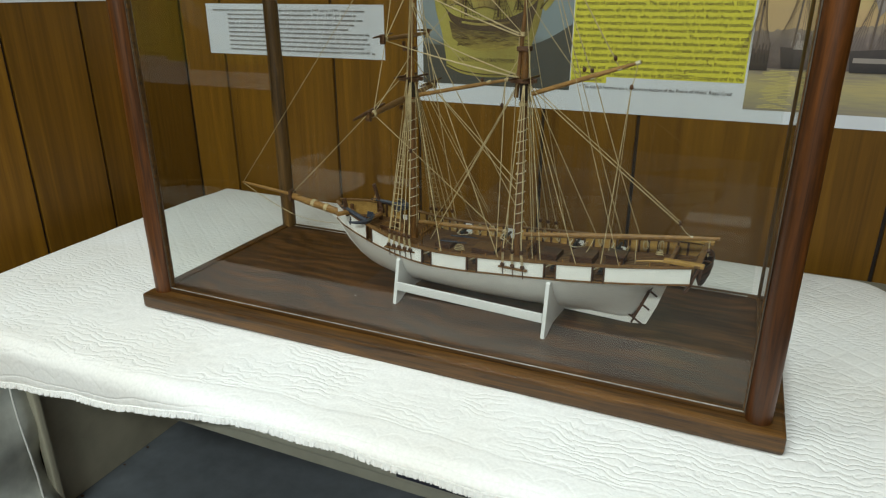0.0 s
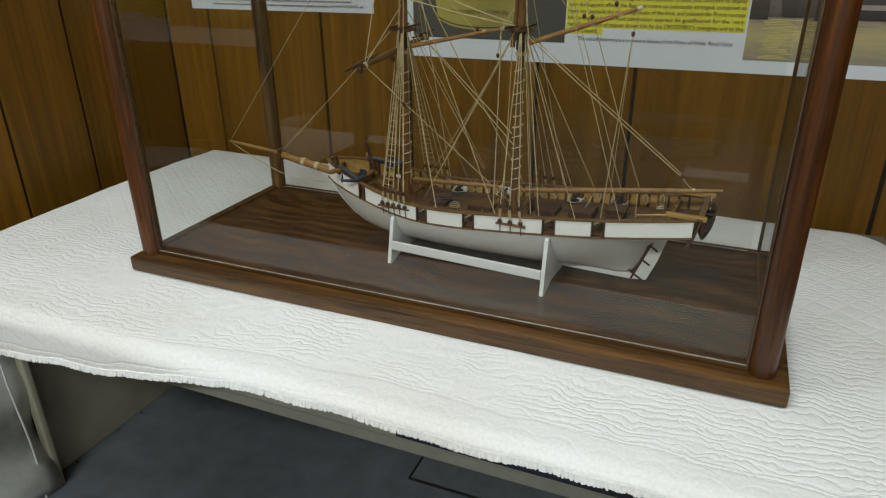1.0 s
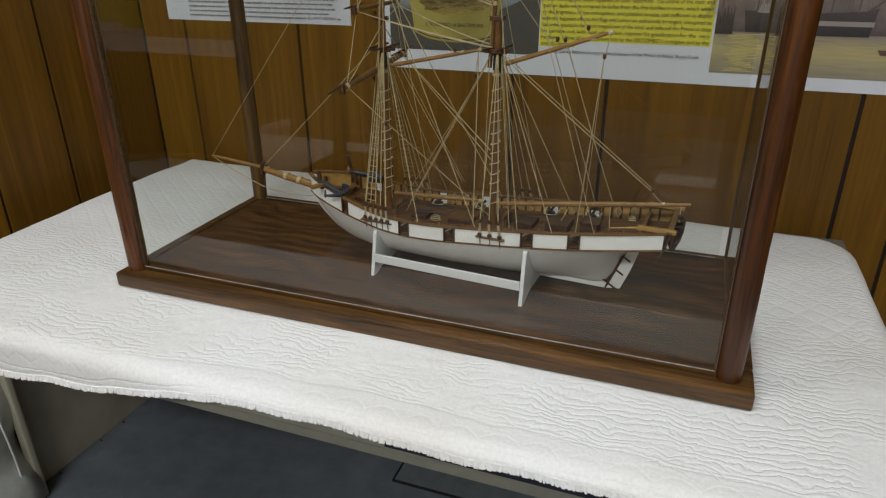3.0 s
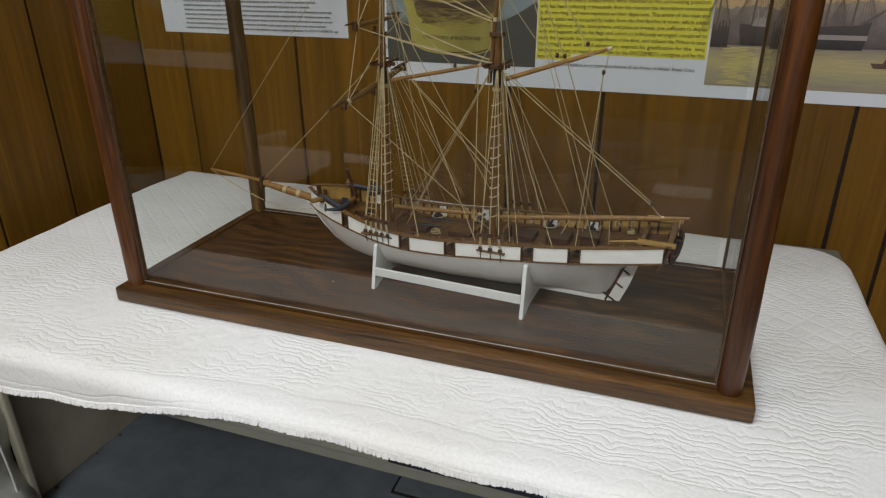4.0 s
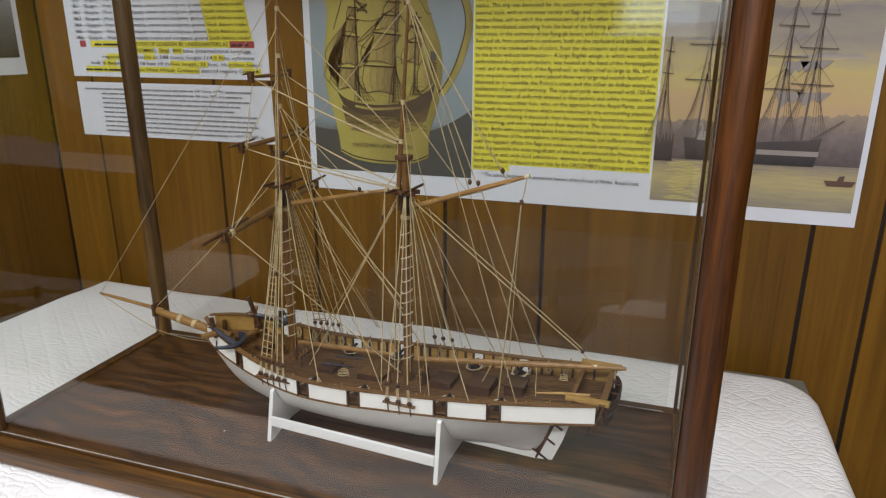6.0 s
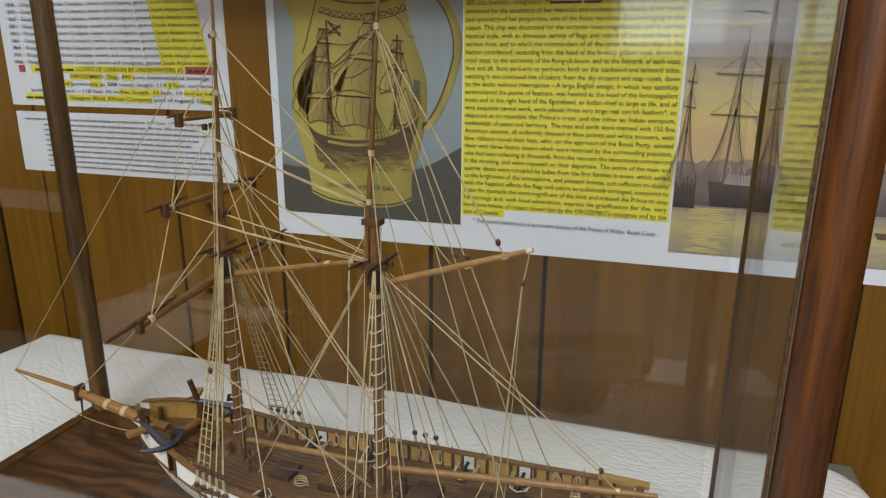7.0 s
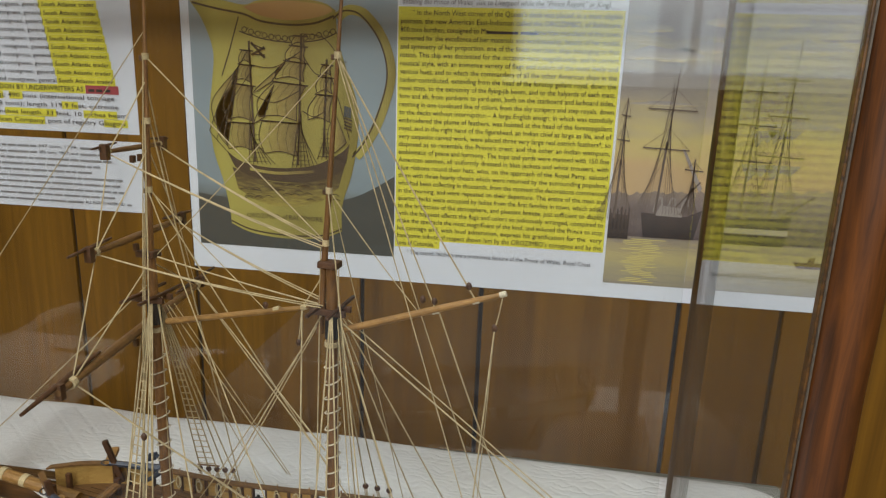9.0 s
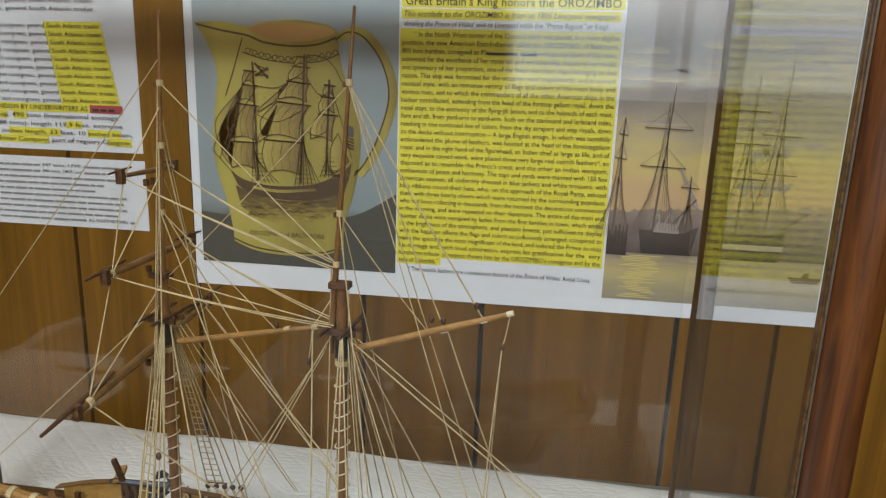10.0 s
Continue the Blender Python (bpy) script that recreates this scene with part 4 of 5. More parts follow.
for k in range(3):
    part("painted_ventilator", stroke(bmesh.new(), curve([(0.062 + 0.017 * k, 0.957), (0.066 + 0.017 * k, 0.974), (0.071 + 0.017 * k, 0.976), (0.073 + 0.017 * k, 0.966)], 10), 0.0026, 4), PALE_PRINT, poster)
part("painted_deckhouse", poly(bmesh.new(), [(0.065, 0.952), (0.1, 0.951), (0.098, 0.964), (0.07, 0.966)], 3), PALE_PRINT, poster)
for a, b, z, d in ((0.172, 0.206, 1.07, 0.022), (0.192, 0.236, 1.072, 0.018), (0.166, 0.204, 1.027, 0.024), (0.195, 0.24, 1.027, 0.02), (0.172, 0.2, 1.108, 0.014)):
    part("painted_sail", poly(bmesh.new(), [(a, z), (b, z), (b - 0.012, z - d * 0.7), ((a + b) / 2, z - d * 0.5), (a + 0.01, z - d)], 3), PALE_PRINT, poster, "grey furled sail in the painting")
bm = bmesh.new()
for x, z0, z1, lean, arms in ((0.011, 0.945, 1.105, 0.004, ((0.66, 0.008), (0.86, 0.006))), (0.064, 0.955, 1.147, 0.012, ((0.45, 0.03), (0.715, 0.031))), (0.172, 0.955, 1.165, 0.008, ((0.36, 0.028), (0.58, 0.026), (0.78, 0.02))), (0.21, 0.955, 1.185, 0.008, ((0.36, 0.028), (0.58, 0.025), (0.78, 0.018))), (0.108, 0.955, 1.03, 0.0, ((0.8, 0.012),))):
    h = z1 - z0
    stroke(bm, [(x, z0), (x + lean * 0.5, z0 + h * 0.5)], 0.003, 5)
    stroke(bm, [(x + lean * 0.5, z0 + h * 0.45), (x + lean, z1)], 0.0016, 5)
    for f, w in arms:
        stroke(bm, [(x + lean * f - w, z0 + h * f + 0.001), (x + lean * f + w, z0 + h * f - 0.001)], 0.0017, 5)
        stroke(bm, [(x + lean * f - w, z0 + h * f + 0.001), (x + lean * min(1, f + 0.14), z0 + h * min(1, f + 0.14))], 0.0005, 5)
        stroke(bm, [(x + lean * f + w, z0 + h * f - 0.001), (x + lean * min(1, f + 0.14), z0 + h * min(1, f + 0.14))], 0.0005, 5)
    for k in range(6):
        for side in (-1, 1):
            stroke(bm, [(x + lean * 0.6, z0 + h * (0.4 + 0.1 * k)), (x + side * (0.03 - 0.004 * k) * h / 0.19, z0)], 0.0005, 5)
stroke(bm, [(0.225, 0.96), (0.262, 0.988)], 0.002, 5)
stroke(bm, [(0.09, 0.965), (0.118, 1.0)], 0.002, 5)
tagged(part("painted_rigging", bm, RIG_PRINT, poster), "thin painted masts and rigging", kind="stuff")
bm = bmesh.new()
poly(bm, [(0.249, 0.9), (0.2915, 0.9), (0.287, 0.892), (0.254, 0.892)], 3)
poly(bm, [(0.266, 0.9), (0.275, 0.9), (0.276, 0.908), (0.269, 0.907)], 3)
part("painted_boat", bm, BOAT_PRINT, poster)
# upper list sheet
lister = sheet_thing("list_sheet", pose(0, WALL_Y, 0), "white printed sheet with yellow highlighted lines of ship records", "printed sheet")
paper(lister, -1.140, 1.0255, -0.683, 1.345)
for k in range(11):
    z = 1.2035 - 0.0118 * k
    if k == 10:
        break
    writing(lister, f"18{57 + k} \u2013 Glasgow \u2013 West African Company, owners and consignees, general South Atlantic trader.", -1.118, -0.735 + 0.0022 * k, z, 0.0062, 2, None, 0.005)
    part("highlight", rect(bmesh.new(), -0.826 + 0.002 * k, z - 0.0028, -0.7345 + 0.0022 * k, z + 0.0088, 0), YELLOW, lister)
for k in range(8):
    writing(lister, "owners and consignees, general South Atlantic trader.", -1.0, -0.742, 1.2271 + 0.0118 * k, 0.0062, 2, None, 0.005)
word_bars(lister, -1.075, -0.99, 1.0855, 0.008, 3, 2, BLACKINK)
writing(lister, "LLOYDS OF LONDON BY UNDERWRITERS AS", -0.984, -0.766, 1.0855, 0.0068, 2, None, 0.012)
part("highlight", rect(bmesh.new(), -1.085, 1.0825, -0.7635, 1.0945, 0), YELLOW, lister, "yellow highlighter")
part("highlight", rect(bmesh.new(), -0.763, 1.0825, -0.7105, 1.0945, 0), PINK, lister, "red highlighter")
word_bars(lister, -0.758, -0.716, 1.0855, 0.008, 2, 2, BLACKINK)
part("highlight", rect(bmesh.new(), -1.112, 1.0825, -1.098, 1.0945, 0), PINK, lister)
writing(lister, "OROZIMBO; Ship; 490 tons (international tonnage", -1.0, -0.718, 1.0735, 0.0066, 2, None, 0.006)
writing(lister, "registered previously as 588 tons); length 119.9 feet, extreme", -1.06, -0.712, 1.0615, 0.0062, 2, None, 0.004)
writing(lister, "built in Baltimore \u2013 118 feet 10 inches length, 33 feet, 10 inches beam,", -1.09, -0.697, 1.0495, 0.006, 2, None, 0.004)
word_bars(lister, -1.105, -1.012, 1.0375, 0.0075, 4, 2, BLACKINK)
writing(lister, "Glasgow-West African Company; port of registry Glasgow.", -1.006, -0.7, 1.0375, 0.0066, 2, None, 0.006)
bm = bmesh.new()
for a, b, z in ((-1.0, -0.935, 1.0735), (-0.925, -0.9, 1.0735), (-0.89, -0.868, 1.0735), (-0.804, -0.778, 1.0615), (-1.05, -1.0, 1.0615), (-0.96, -0.935, 1.0615), (-0.9, -0.815, 1.0495), (-0.77, -0.716, 1.0495), (-1.06, -1.03, 1.0495), (-1.105, -0.835, 1.0375), (-0.738, -0.7, 1.0375)):
    rect(bm, a, z - 0.0027, b, z + 0.0085, 0)
part("highlight", bm, YELLOW, lister)

small_print = sheet_thing("notes_sheet", pose(0, WALL_Y, 0), "white sheet of small printed notes on the panelling", "printed sheet")
paper(small_print, -1.136, 0.9075, -0.681, 1.0145)
readable = {0: "347 tons, 1799;", 1: "386 tons, 1807; and", 9: "ALL RIGHTS RESERVED"}
for k in range(10):
    z = 1.000 - 0.0092 * k
    end = (-0.725, -0.745, -0.73, -0.75, -0.765, -0.715, -0.72, -0.715, -0.73, -0.70)[k]
    begin = -1.115 if k in (0,) else -1.075
    if k in readable:
        a = -0.85 if k < 9 else -0.78
        word_bars(small_print, begin, a - 0.004, z, 0.0064, 20 + k)
        writing(small_print, readable[k], a, a + 0.065, z, 0.0048, 2, None, 0.003)
        word_bars(small_print, a + 0.069, end, z, 0.0064, 40 + k)
    else:
        word_bars(small_print, begin, end, z, 0.0064, 20 + k)

# sheets on the side wall
def side_sheet(name, y0, y1, z0, z1, label, photo):
    """Local x runs along the wall, towards the corner."""
    ob = sheet_thing(name, pose(WALL_X, 0, 0, 0, 0, 90), label, "printed sheet")
    paper(ob, y0, z0, y1, z1)
    part("photograph", rect(bmesh.new(), *photo, 0), PHOTO_GREY, ob, "grey photograph of a hull")
    return ob


side = side_sheet("photo_sheet", 0.86, 1.212, 1.0225, 1.32, "white sheet with grey ship photograph and print below", (0.875, 1.078, 1.195, 1.31))
for k in range(4):
    word_bars(side, 0.88, 1.195 - 0.02 * (k % 2), 1.063 - 0.0115 * k, 0.0085, 70 + k, 2, BLACKINK)
side_sheet("photo_print", 1.2215, 1.357, 1.0295, 1.30, "grey photograph print with white border near the corner", (1.2235, 1.062, 1.345, 1.29))

# ---- model ship ----
Z0 = BT + 0.003
ship = thing("model_ship", pose(0, 0.950, Z0, 0, 0, -4.3), "wooden two-masted model ship, white hull, tan rigging, no sails", "model ship")
RAIL_Z = [(-0.56, 0.7385), (-0.53, 0.7365), (-0.49, 0.7305), (-0.45, 0.7225), (-0.41, 0.715), (-0.37, 0.712), (-0.32, 0.7135), (-0.25, 0.7195), (-0.2, 0.7235), (-0.12, 0.731), (-0.05, 0.740), (0.0, 0.7475)]
BEAM = [(-0.552, 0.002), (-0.545, 0.010), (-0.535, 0.019), (-0.515, 0.030), (-0.49, 0.041), (-0.45, 0.053), (-0.41, 0.0605), (-0.36, 0.066), (-0.3, 0.068), (-0.22, 0.0655), (-0.15, 0.061), (-0.08, 0.054), (-0.02, 0.047), (0.0, 0.045)]
KEEL_Z = [(-0.552, 0.712), (-0.543, 0.698), (-0.53, 0.681), (-0.51, 0.664), (-0.49, 0.653), (-0.47, 0.6465), (-0.44, 0.643), (-0.1, 0.643), (-0.085, 0.652), (-0.072, 0.69), (-0.05, 0.703), (-0.018, 0.721)]
FULL = [(-0.552, 0.9), (-0.5, 0.5), (-0.42, 0.37), (-0.3, 0.36), (-0.22, 0.42), (-0.17, 0.6), (-0.12, 1.05), (-0.085, 1.3), (-0.065, 1.0), (-0.02, 0.6)]
BULWARK = 0.021
BOW, STERN = -0.549, -0.020


def rail_z(s):
    return sum(lerp(RAIL_Z, s + d) for d in (-0.02, -0.01, 0, 0.01, 0.02)) / 5


def beam(s):
    return sum(lerp(BEAM, s + d) for d in (-0.008, 0, 0.008)) / 3


def wale_z(s):
    return rail_z(s) - BULWARK * (1.28 - 0.28 * min(1, (s - BOW) / 0.12))


def side_y(s, z):
    """Half-breadth of the hull at a height."""
    zk, zr = lerp(KEEL_Z, s), wale_z(s)
    t = max(0.0, min(1.0, (z - zk) / max(1e-4, zr - zk)))
    return (beam(s) - 0.001) * t ** lerp(FULL, s) + 0.0016


def sp(name, bm, mat, label="", parent=None, smooth=False):
    """A part of the ship, given in ship's metres with true heights."""
    bmesh.ops.translate(bm, verts=bm.verts, vec=(0, 0, -Z0))
    return part(name, bm, mat, parent or ship, label, smooth)


# hull below the wale
bm = bmesh.new()
rows = []
for i in range(70):
    s = BOW + (STERN - BOW) * i / 69
    zk, zw = lerp(KEEL_Z, s), wale_z(s)
    prof = []
    for k in range(13):
        t = k / 12
        z = zk + (zw - zk) * t
        prof.append((s, -side_y(s, z), z))
    rows.append([(x, y, z) for x, y, z in prof][::-1] + [(x, -y, z) for x, y, z in prof])
strip(bm, rows)
bmesh.ops.contextual_create(bm, geom=[e for e in bm.edges if e.is_boundary and all(abs(v.co.x - STERN) < 1e-5 for v in e.verts)])
bmesh.ops.recalc_face_normals(bm, faces=bm.faces)
sp("hull", bm, HULL, "white painted planked hull", smooth=True)
# keel, stem and rudder
stem = [(-0.570, 0.7215), (-0.556, 0.709), (-0.546, 0.696), (-0.532, 0.679), (-0.512, 0.6605), (-0.492, 0.649), (-0.47, 0.6425), (-0.44, 0.6385), (-0.09, 0.6375)]
inner = [(-0.552, 0.722), (-0.545, 0.712), (-0.536, 0.699), (-0.522, 0.683), (-0.504, 0.667), (-0.485, 0.656), (-0.466, 0.649), (-0.44, 0.6455), (-0.085, 0.6455)]
bm = bmesh.new()
strip(bm, [[(a[0], -0.0022, a[1]), (b[0], -0.0022, b[1]), (b[0], 0.0022, b[1]), (a[0], 0.0022, a[1]), (a[0], -0.0022, a[1])] for a, b in zip(stem, inner)])
capped(bm)
bmesh.ops.recalc_face_normals(bm, faces=bm.faces)
sp("keel", bm, HULL, "white keel and stem")
bm = bmesh.new()
strip(bm, [[(a[0], -0.0017, a[1]), (b[0], -0.0017, b[1]), (b[0], 0.0017, b[1]), (a[0], 0.0017, a[1]), (a[0], -0.0017, a[1])] for a, b in (((-0.0885, 0.6375), (-0.0705, 0.640)), ((-0.078, 0.665), (-0.060, 0.667)), ((-0.0665, 0.695), (-0.0515, 0.696)), ((-0.0605, 0.708), (-0.0475, 0.709)))])
capped(bm)
bmesh.ops.recalc_face_normals(bm, faces=bm.faces)
rudder = sp("rudder", bm, HULL, "white rudder with dark iron straps")
for f in (0.1, 0.45, 0.78):
    x, z = -0.0885 + 0.0225 * f, 0.6385 + 0.062 * f
    sp("hinge_strap", boxed((-0.012, -0.003, -0.0011), (0.011, 0.003, 0.0011), 0, Matrix.Translation((x + 0.001, 0, z)) @ Matrix.Rotation(radians(32), 4, "Y")), DARKWOOD, "", rudder)
sp("rudder_joint", sweep(bmesh.new(), [(-0.0895, 0, 0.6385), (-0.0785, 0, 0.666), (-0.067, 0, 0.697)], 0.0028), DARKWOOD, "", rudder)

# bulwarks with open gun ports
PORTS = [(-0.466, -0.4555), (-0.3645, -0.350), (-0.2955, -0.281), (-0.190, -0.1755), (-0.1305, -0.1165)]
cuts = [BOW + 0.003] + [v for p in PORTS for v in p] + [STERN]
for side_sign in (-1, 1):
    for k in range(0, len(cuts), 2):
        a, b = cuts[k], cuts[k + 1]
        n = max(3, int((b - a) / 0.008))
        for name, mat, o0, o1 in (("bulwark_plank", HULL, 0.0012, -0.0006), ("inner_planking", TAN, -0.0008, -0.0022)):
            bm = bmesh.new()
            strip(bm, [[(s, side_sign * max(0.0006, beam(s) + o), z) for o, z in ((o0, wale_z(s)), (o0, rail_z(s)), (o1, rail_z(s)), (o1, wale_z(s)), (o0, wale_z(s)))] for s in np.linspace(a, b, n + 1)])
            capped(bm)
            bmesh.ops.recalc_face_normals(bm, faces=bm.faces)
            sp(name, bm, mat)
    for a, b in PORTS:
        for x in (a, b):
            s = x
            sp("port_frame", boxed((s - 0.0009, side_sign * beam(s) - 0.003, wale_z(s)), (s + 0.0009, side_sign * beam(s) + 0.001, rail_z(s))), DARKWOOD)
    # ribs inside the bulwark
    s = -0.50
    while s < STERN - 0.006:
        if not any(a - 0.003 < s < b + 0.003 for a, b in PORTS):
            y = side_sign * (beam(s) - 0.0035)
            sp("stanchion", boxed((s - 0.0012, y - 0.0014, wale_z(s) - 0.001), (s + 0.0012, y + 0.0014, rail_z(s))), DARKWOOD)
        s += 0.0125
    # cap rail, wale and lower strake line
    for name, oz, w, h, dz, mat in (("cap_rail", 0.0, 0.0042, 0.0016, 0.0, RAIL), ("wale", 0.0016, 0.0011, 0.0018, -BULWARK, RAIL)):
        bm = bmesh.new()
        rows = []
        for i in range(60):
            s = BOW - 0.002 + (STERN + 0.003 - BOW) * i / 59
            z = rail_z(s) if dz == 0 else wale_z(s)
            y = max(0.0, beam(s) + oz)
            rows.append([(s, side_sign * max(0.0, y + a), z + b) for a, b in ((-w, -h * 0.2), (w * 0.6, -h * 0.2), (w * 0.6, h), (-w, h), (-w, -h * 0.2))])
        strip(bm, rows)
        capped(bm)
        bmesh.ops.recalc_face_normals(bm, faces=bm.faces)
        sp(name, bm, mat)

# deck
def deck_z(s):
    return wale_z(s) + 0.0035


bm = bmesh.new()
strip(bm, [[(s, (beam(s) - 0.001) * k / 4, deck_z(s) + 0.0015 * (1 - (k / 4) ** 2)) for k in range(-4, 5)] for s in np.linspace(BOW + 0.008, STERN, 50)])
sp("deck", solid(bm, 0.001), DECK, "dark brown planked deck")
bm = bmesh.new()
for k in range(-8, 9):
    y = 0.0062 * k
    pts = [(s, y, deck_z(s) + 0.0017 * (1 - (y / max(0.01, beam(s))) ** 2)) for s in np.linspace(-0.53, STERN, 40) if abs(y) < beam(s) - 0.004]
    if len(pts) > 2:
        sweep(bm, pts, 0.00028, 4)
sp("deck_seams", bm, DARKWOOD)
# transom and stern timbers
bm = bmesh.new()
yb = beam(STERN)
strip(bm, [[(STERN + dx, y * yb / 5, z + 0.002 * (1 - (y / 5) ** 2)) for y in range(-5, 6)] for dx, z in ((-0.006, 0.712), (0.0, 0.724), (0.006, rail_z(STERN) + 0.0005))])
sp("transom", solid(bm, 0.003), DARKWOOD)
for side_sign in (-1, 1):
    sp("boat_davit", boxed((-0.052, side_sign * 0.043 - 0.0035, rail_z(-0.03) + 0.0018), (-0.007, side_sign * 0.043 + 0.0035, rail_z(-0.03) + 0.0068), 0.001), TAN, "pale stern timber")
sp("taff_rail", boxed((-0.018, -0.047, rail_z(STERN) + 0.001), (-0.011, 0.047, rail_z(STERN) + 0.0035), 0.0006), RAIL)
sp("thwart_timber", boxed((-0.052, -0.047, deck_z(-0.04) + 0.004), (-0.047, 0.047, deck_z(-0.04) + 0.012), 0.001), RAIL)


def rowing_boat():
    """Small boat slung across the stern, keel down."""
    bm = bmesh.new()
    rows = []
    for i in range(17):
        t = -1 + 2 * i / 16
        w = 0.009 * (1 - abs(t) ** 2.6) + 0.0006
        h = 0.027 * (1 - 0.2 * abs(t) ** 3)
        rows.append([(w * math.sin(a), 0.036 * t, -h * math.cos(a) ** 0.9 if math.cos(a) > 0 else 0.0) for a in [math.pi * (k / 10 - 0.5) for k in range(11)]])
    strip(bm, rows)
    return solid(bm, 0.0012)


bm = rowing_boat()
bmesh.ops.translate(bm, verts=bm.verts, vec=(-0.011, -0.006, 0.744))
boat = sp("stern_boat", bm, DARKWOOD, "dark brown boat hung across the stern", smooth=True)
for k in (-0.02, 0.0, 0.02):
    sp("thwart", boxed((-0.018, k - 0.0075, 0.740), (-0.004, k - 0.0045, 0.7415)), DARKWOOD, "", boat)
for k in range(4):
    bm = bmesh.new()
    rows = [(-0.011 + sx * (0.009 * (1 - abs(t) ** 2.6) * math.cos(0.35 * k) + 0.0008), 0.036 * t - 0.006, 0.744 - 0.026 * math.sin(0.35 * k)) for sx in (1,) for t in np.linspace(-0.96, 0.96, 15)]
    sp("strake", sweep(bm, rows, 0.0006, 5), BLACK, "", boat)

# spars
FM, MM = -0.4155, -0.2515


def mast(name, s, z0, z1, r0, r1, mat=MAST, n=14):
    return sp(name, rod((s, 0, z0), (s, 0, z1), r0, r1, n), mat, "", smooth=False)


mast("fore_mast", FM, deck_z(FM), 0.968, 0.0052, 0.0042)
mast("main_mast", MM, deck_z(MM), 0.974, 0.0054, 0.0044)


def topmast_x(fore, z):
    """The topmasts rake aft a little."""
    return FM - 0.001 + (z - 0.93) * 0.05 if fore else MM - 0.0095 + (z - 0.93) * 0.076


sp("fore_topmast", rod((topmast_x(True, 0.905), 0, 0.905), (topmast_x(True, 1.186), 0, 1.186), 0.0030, 0.0011, 14), MAST)
sp("main_topmast", rod((topmast_x(False, 0.915), 0, 0.915), (topmast_x(False, 1.190), 0, 1.190), 0.0030, 0.0012, 14), MAST)
for s, zt, zc, off in ((FM, 0.930, 0.966, 0.0015), (MM, 0.9365, 0.972, -0.004)):
    for y in (-0.0065, 0.0065):
        sp("trestle_tree", boxed((s - 0.016, y - 0.0016, zt - 0.003), (s + 0.014, y + 0.0016, zt + 0.002), 0.0005), DARKWOOD)
    for x in (-0.009, 0.008):
        sp("cross_tree", boxed((s + x - 0.0014, -0.030, zt + 0.002), (s + x + 0.0014, 0.030, zt + 0.0045), 0.0005), DARKWOOD)
    sp("mast_cap", boxed((s - 0.010, -0.006, zc), (s + 0.007, 0.006, zc + 0.0055), 0.0008), DARKWOOD)
    sp("masthead_band", rod((s, 0, zt - 0.024), (s, 0, zt - 0.002), 0.0059, 0.0058, 14), BLACK)
    sp("line_seizing", rod((s, 0, zt - 0.031), (s, 0, zt - 0.027), 0.0062, 0.0062, 12), ROPE)
for fore, z in ((True, 1.024), (True, 1.080), (True, 1.130), (False, 0.992), (False, 1.034), (False, 1.135)):
    s = topmast_x(fore, z)
    sp("hound_band", rod((s, 0, z - 0.0025), (s, 0, z + 0.0025), 0.0028, 0.0028, 10), ROPE)
    sp("small_block", boxed((s - 0.0052, -0.0014, z - 0.0035), (s - 0.0026, 0.0014, z + 0.0005), 0.0007), DARKWOOD)
# mast hoops of line
for s, za, zb in ((FM, 0.735, 0.885), (MM, 0.735, 0.893)):
    k = 0
    z = za
    while z < zb:
        bm = bmesh.new()
        pts = [(s + 0.0064 * math.cos(a), 0.0064 * math.sin(a), z + 0.0024 * math.cos(a + 0.35 * math.sin(k * 1.7))) for a in [math.tau * i / 14 for i in range(15)]]
        sp("mast_hoop", sweep(bm, pts, 0.00065, 5), WHIPPING)
        z += 0.0139 + 0.0008 * math.sin(k * 2.1)
        k += 1


def spar(name, p, q, r_mid, r_end, mat=SPAR, r_start=None):
    """A spar, thick in the middle."""
    bm = bmesh.new()
    p, q = Vector(p), Vector(q)
    pts = [p.lerp(q, t) for t in (0, 0.15, 0.35, 0.5, 0.65, 0.85, 1)]
    e0 = r_end if r_start is None else r_start
    rr = [e0, e0 + (r_mid - e0) * 0.5, r_mid, r_mid, r_mid, r_end + (r_mid - r_end) * 0.5, r_end]
    return sp(name, sweep(bm, pts, rr, 10), mat)


spar("main_gaff", (MM + 0.010, 0, 0.9205), (-0.1125, 0, 0.9645), 0.0029, 0.0018, SPAR, 0.003)
spar("main_boom", (MM + 0.009, 0, 0.7335), (0.0015, 0, 0.7688), 0.0036, 0.002, SPAR, 0.003)
spar("fore_gaff", (FM + 0.012, 0, 0.909), (-0.2725, 0, 0.9365), 0.0026, 0.0018, SPAR, 0.003)
spar("fore_boom", (FM + 0.009, 0, 0.7255), (-0.272, 0, 0.7335), 0.0032, 0.002, SPAR, 0.003)
spar("bowsprit", (-0.515, 0, 0.7135), (-0.645, 0, 0.7315), 0.0060, 0.0042, SPAR, 0.006)
spar("jib_boom", (-0.630, 0, 0.7335), (-0.7485, 0, 0.742), 0.0026, 0.0016, SPAR, 0.003)
sp("bowsprit_cap", boxed((-0.6465, -0.0065, 0.724), (-0.6415, 0.0065, 0.742), 0.001), DARKWOOD)
sp("dolphin_striker", rod((-0.643, 0, 0.728), (-0.645, 0, 0.700), 0.0014, 0.001), DARKWOOD)
for x in (-0.6, -0.575):
    z = 0.7135 + (x + 0.515) * (0.7315 - 0.7135) / (-0.13)
    sp("bowsprit_lashing", rod((x + 0.003, 0, z), (x - 0.003, 0, z + 0.001), 0.0066, 0.0066, 12), ROPE)
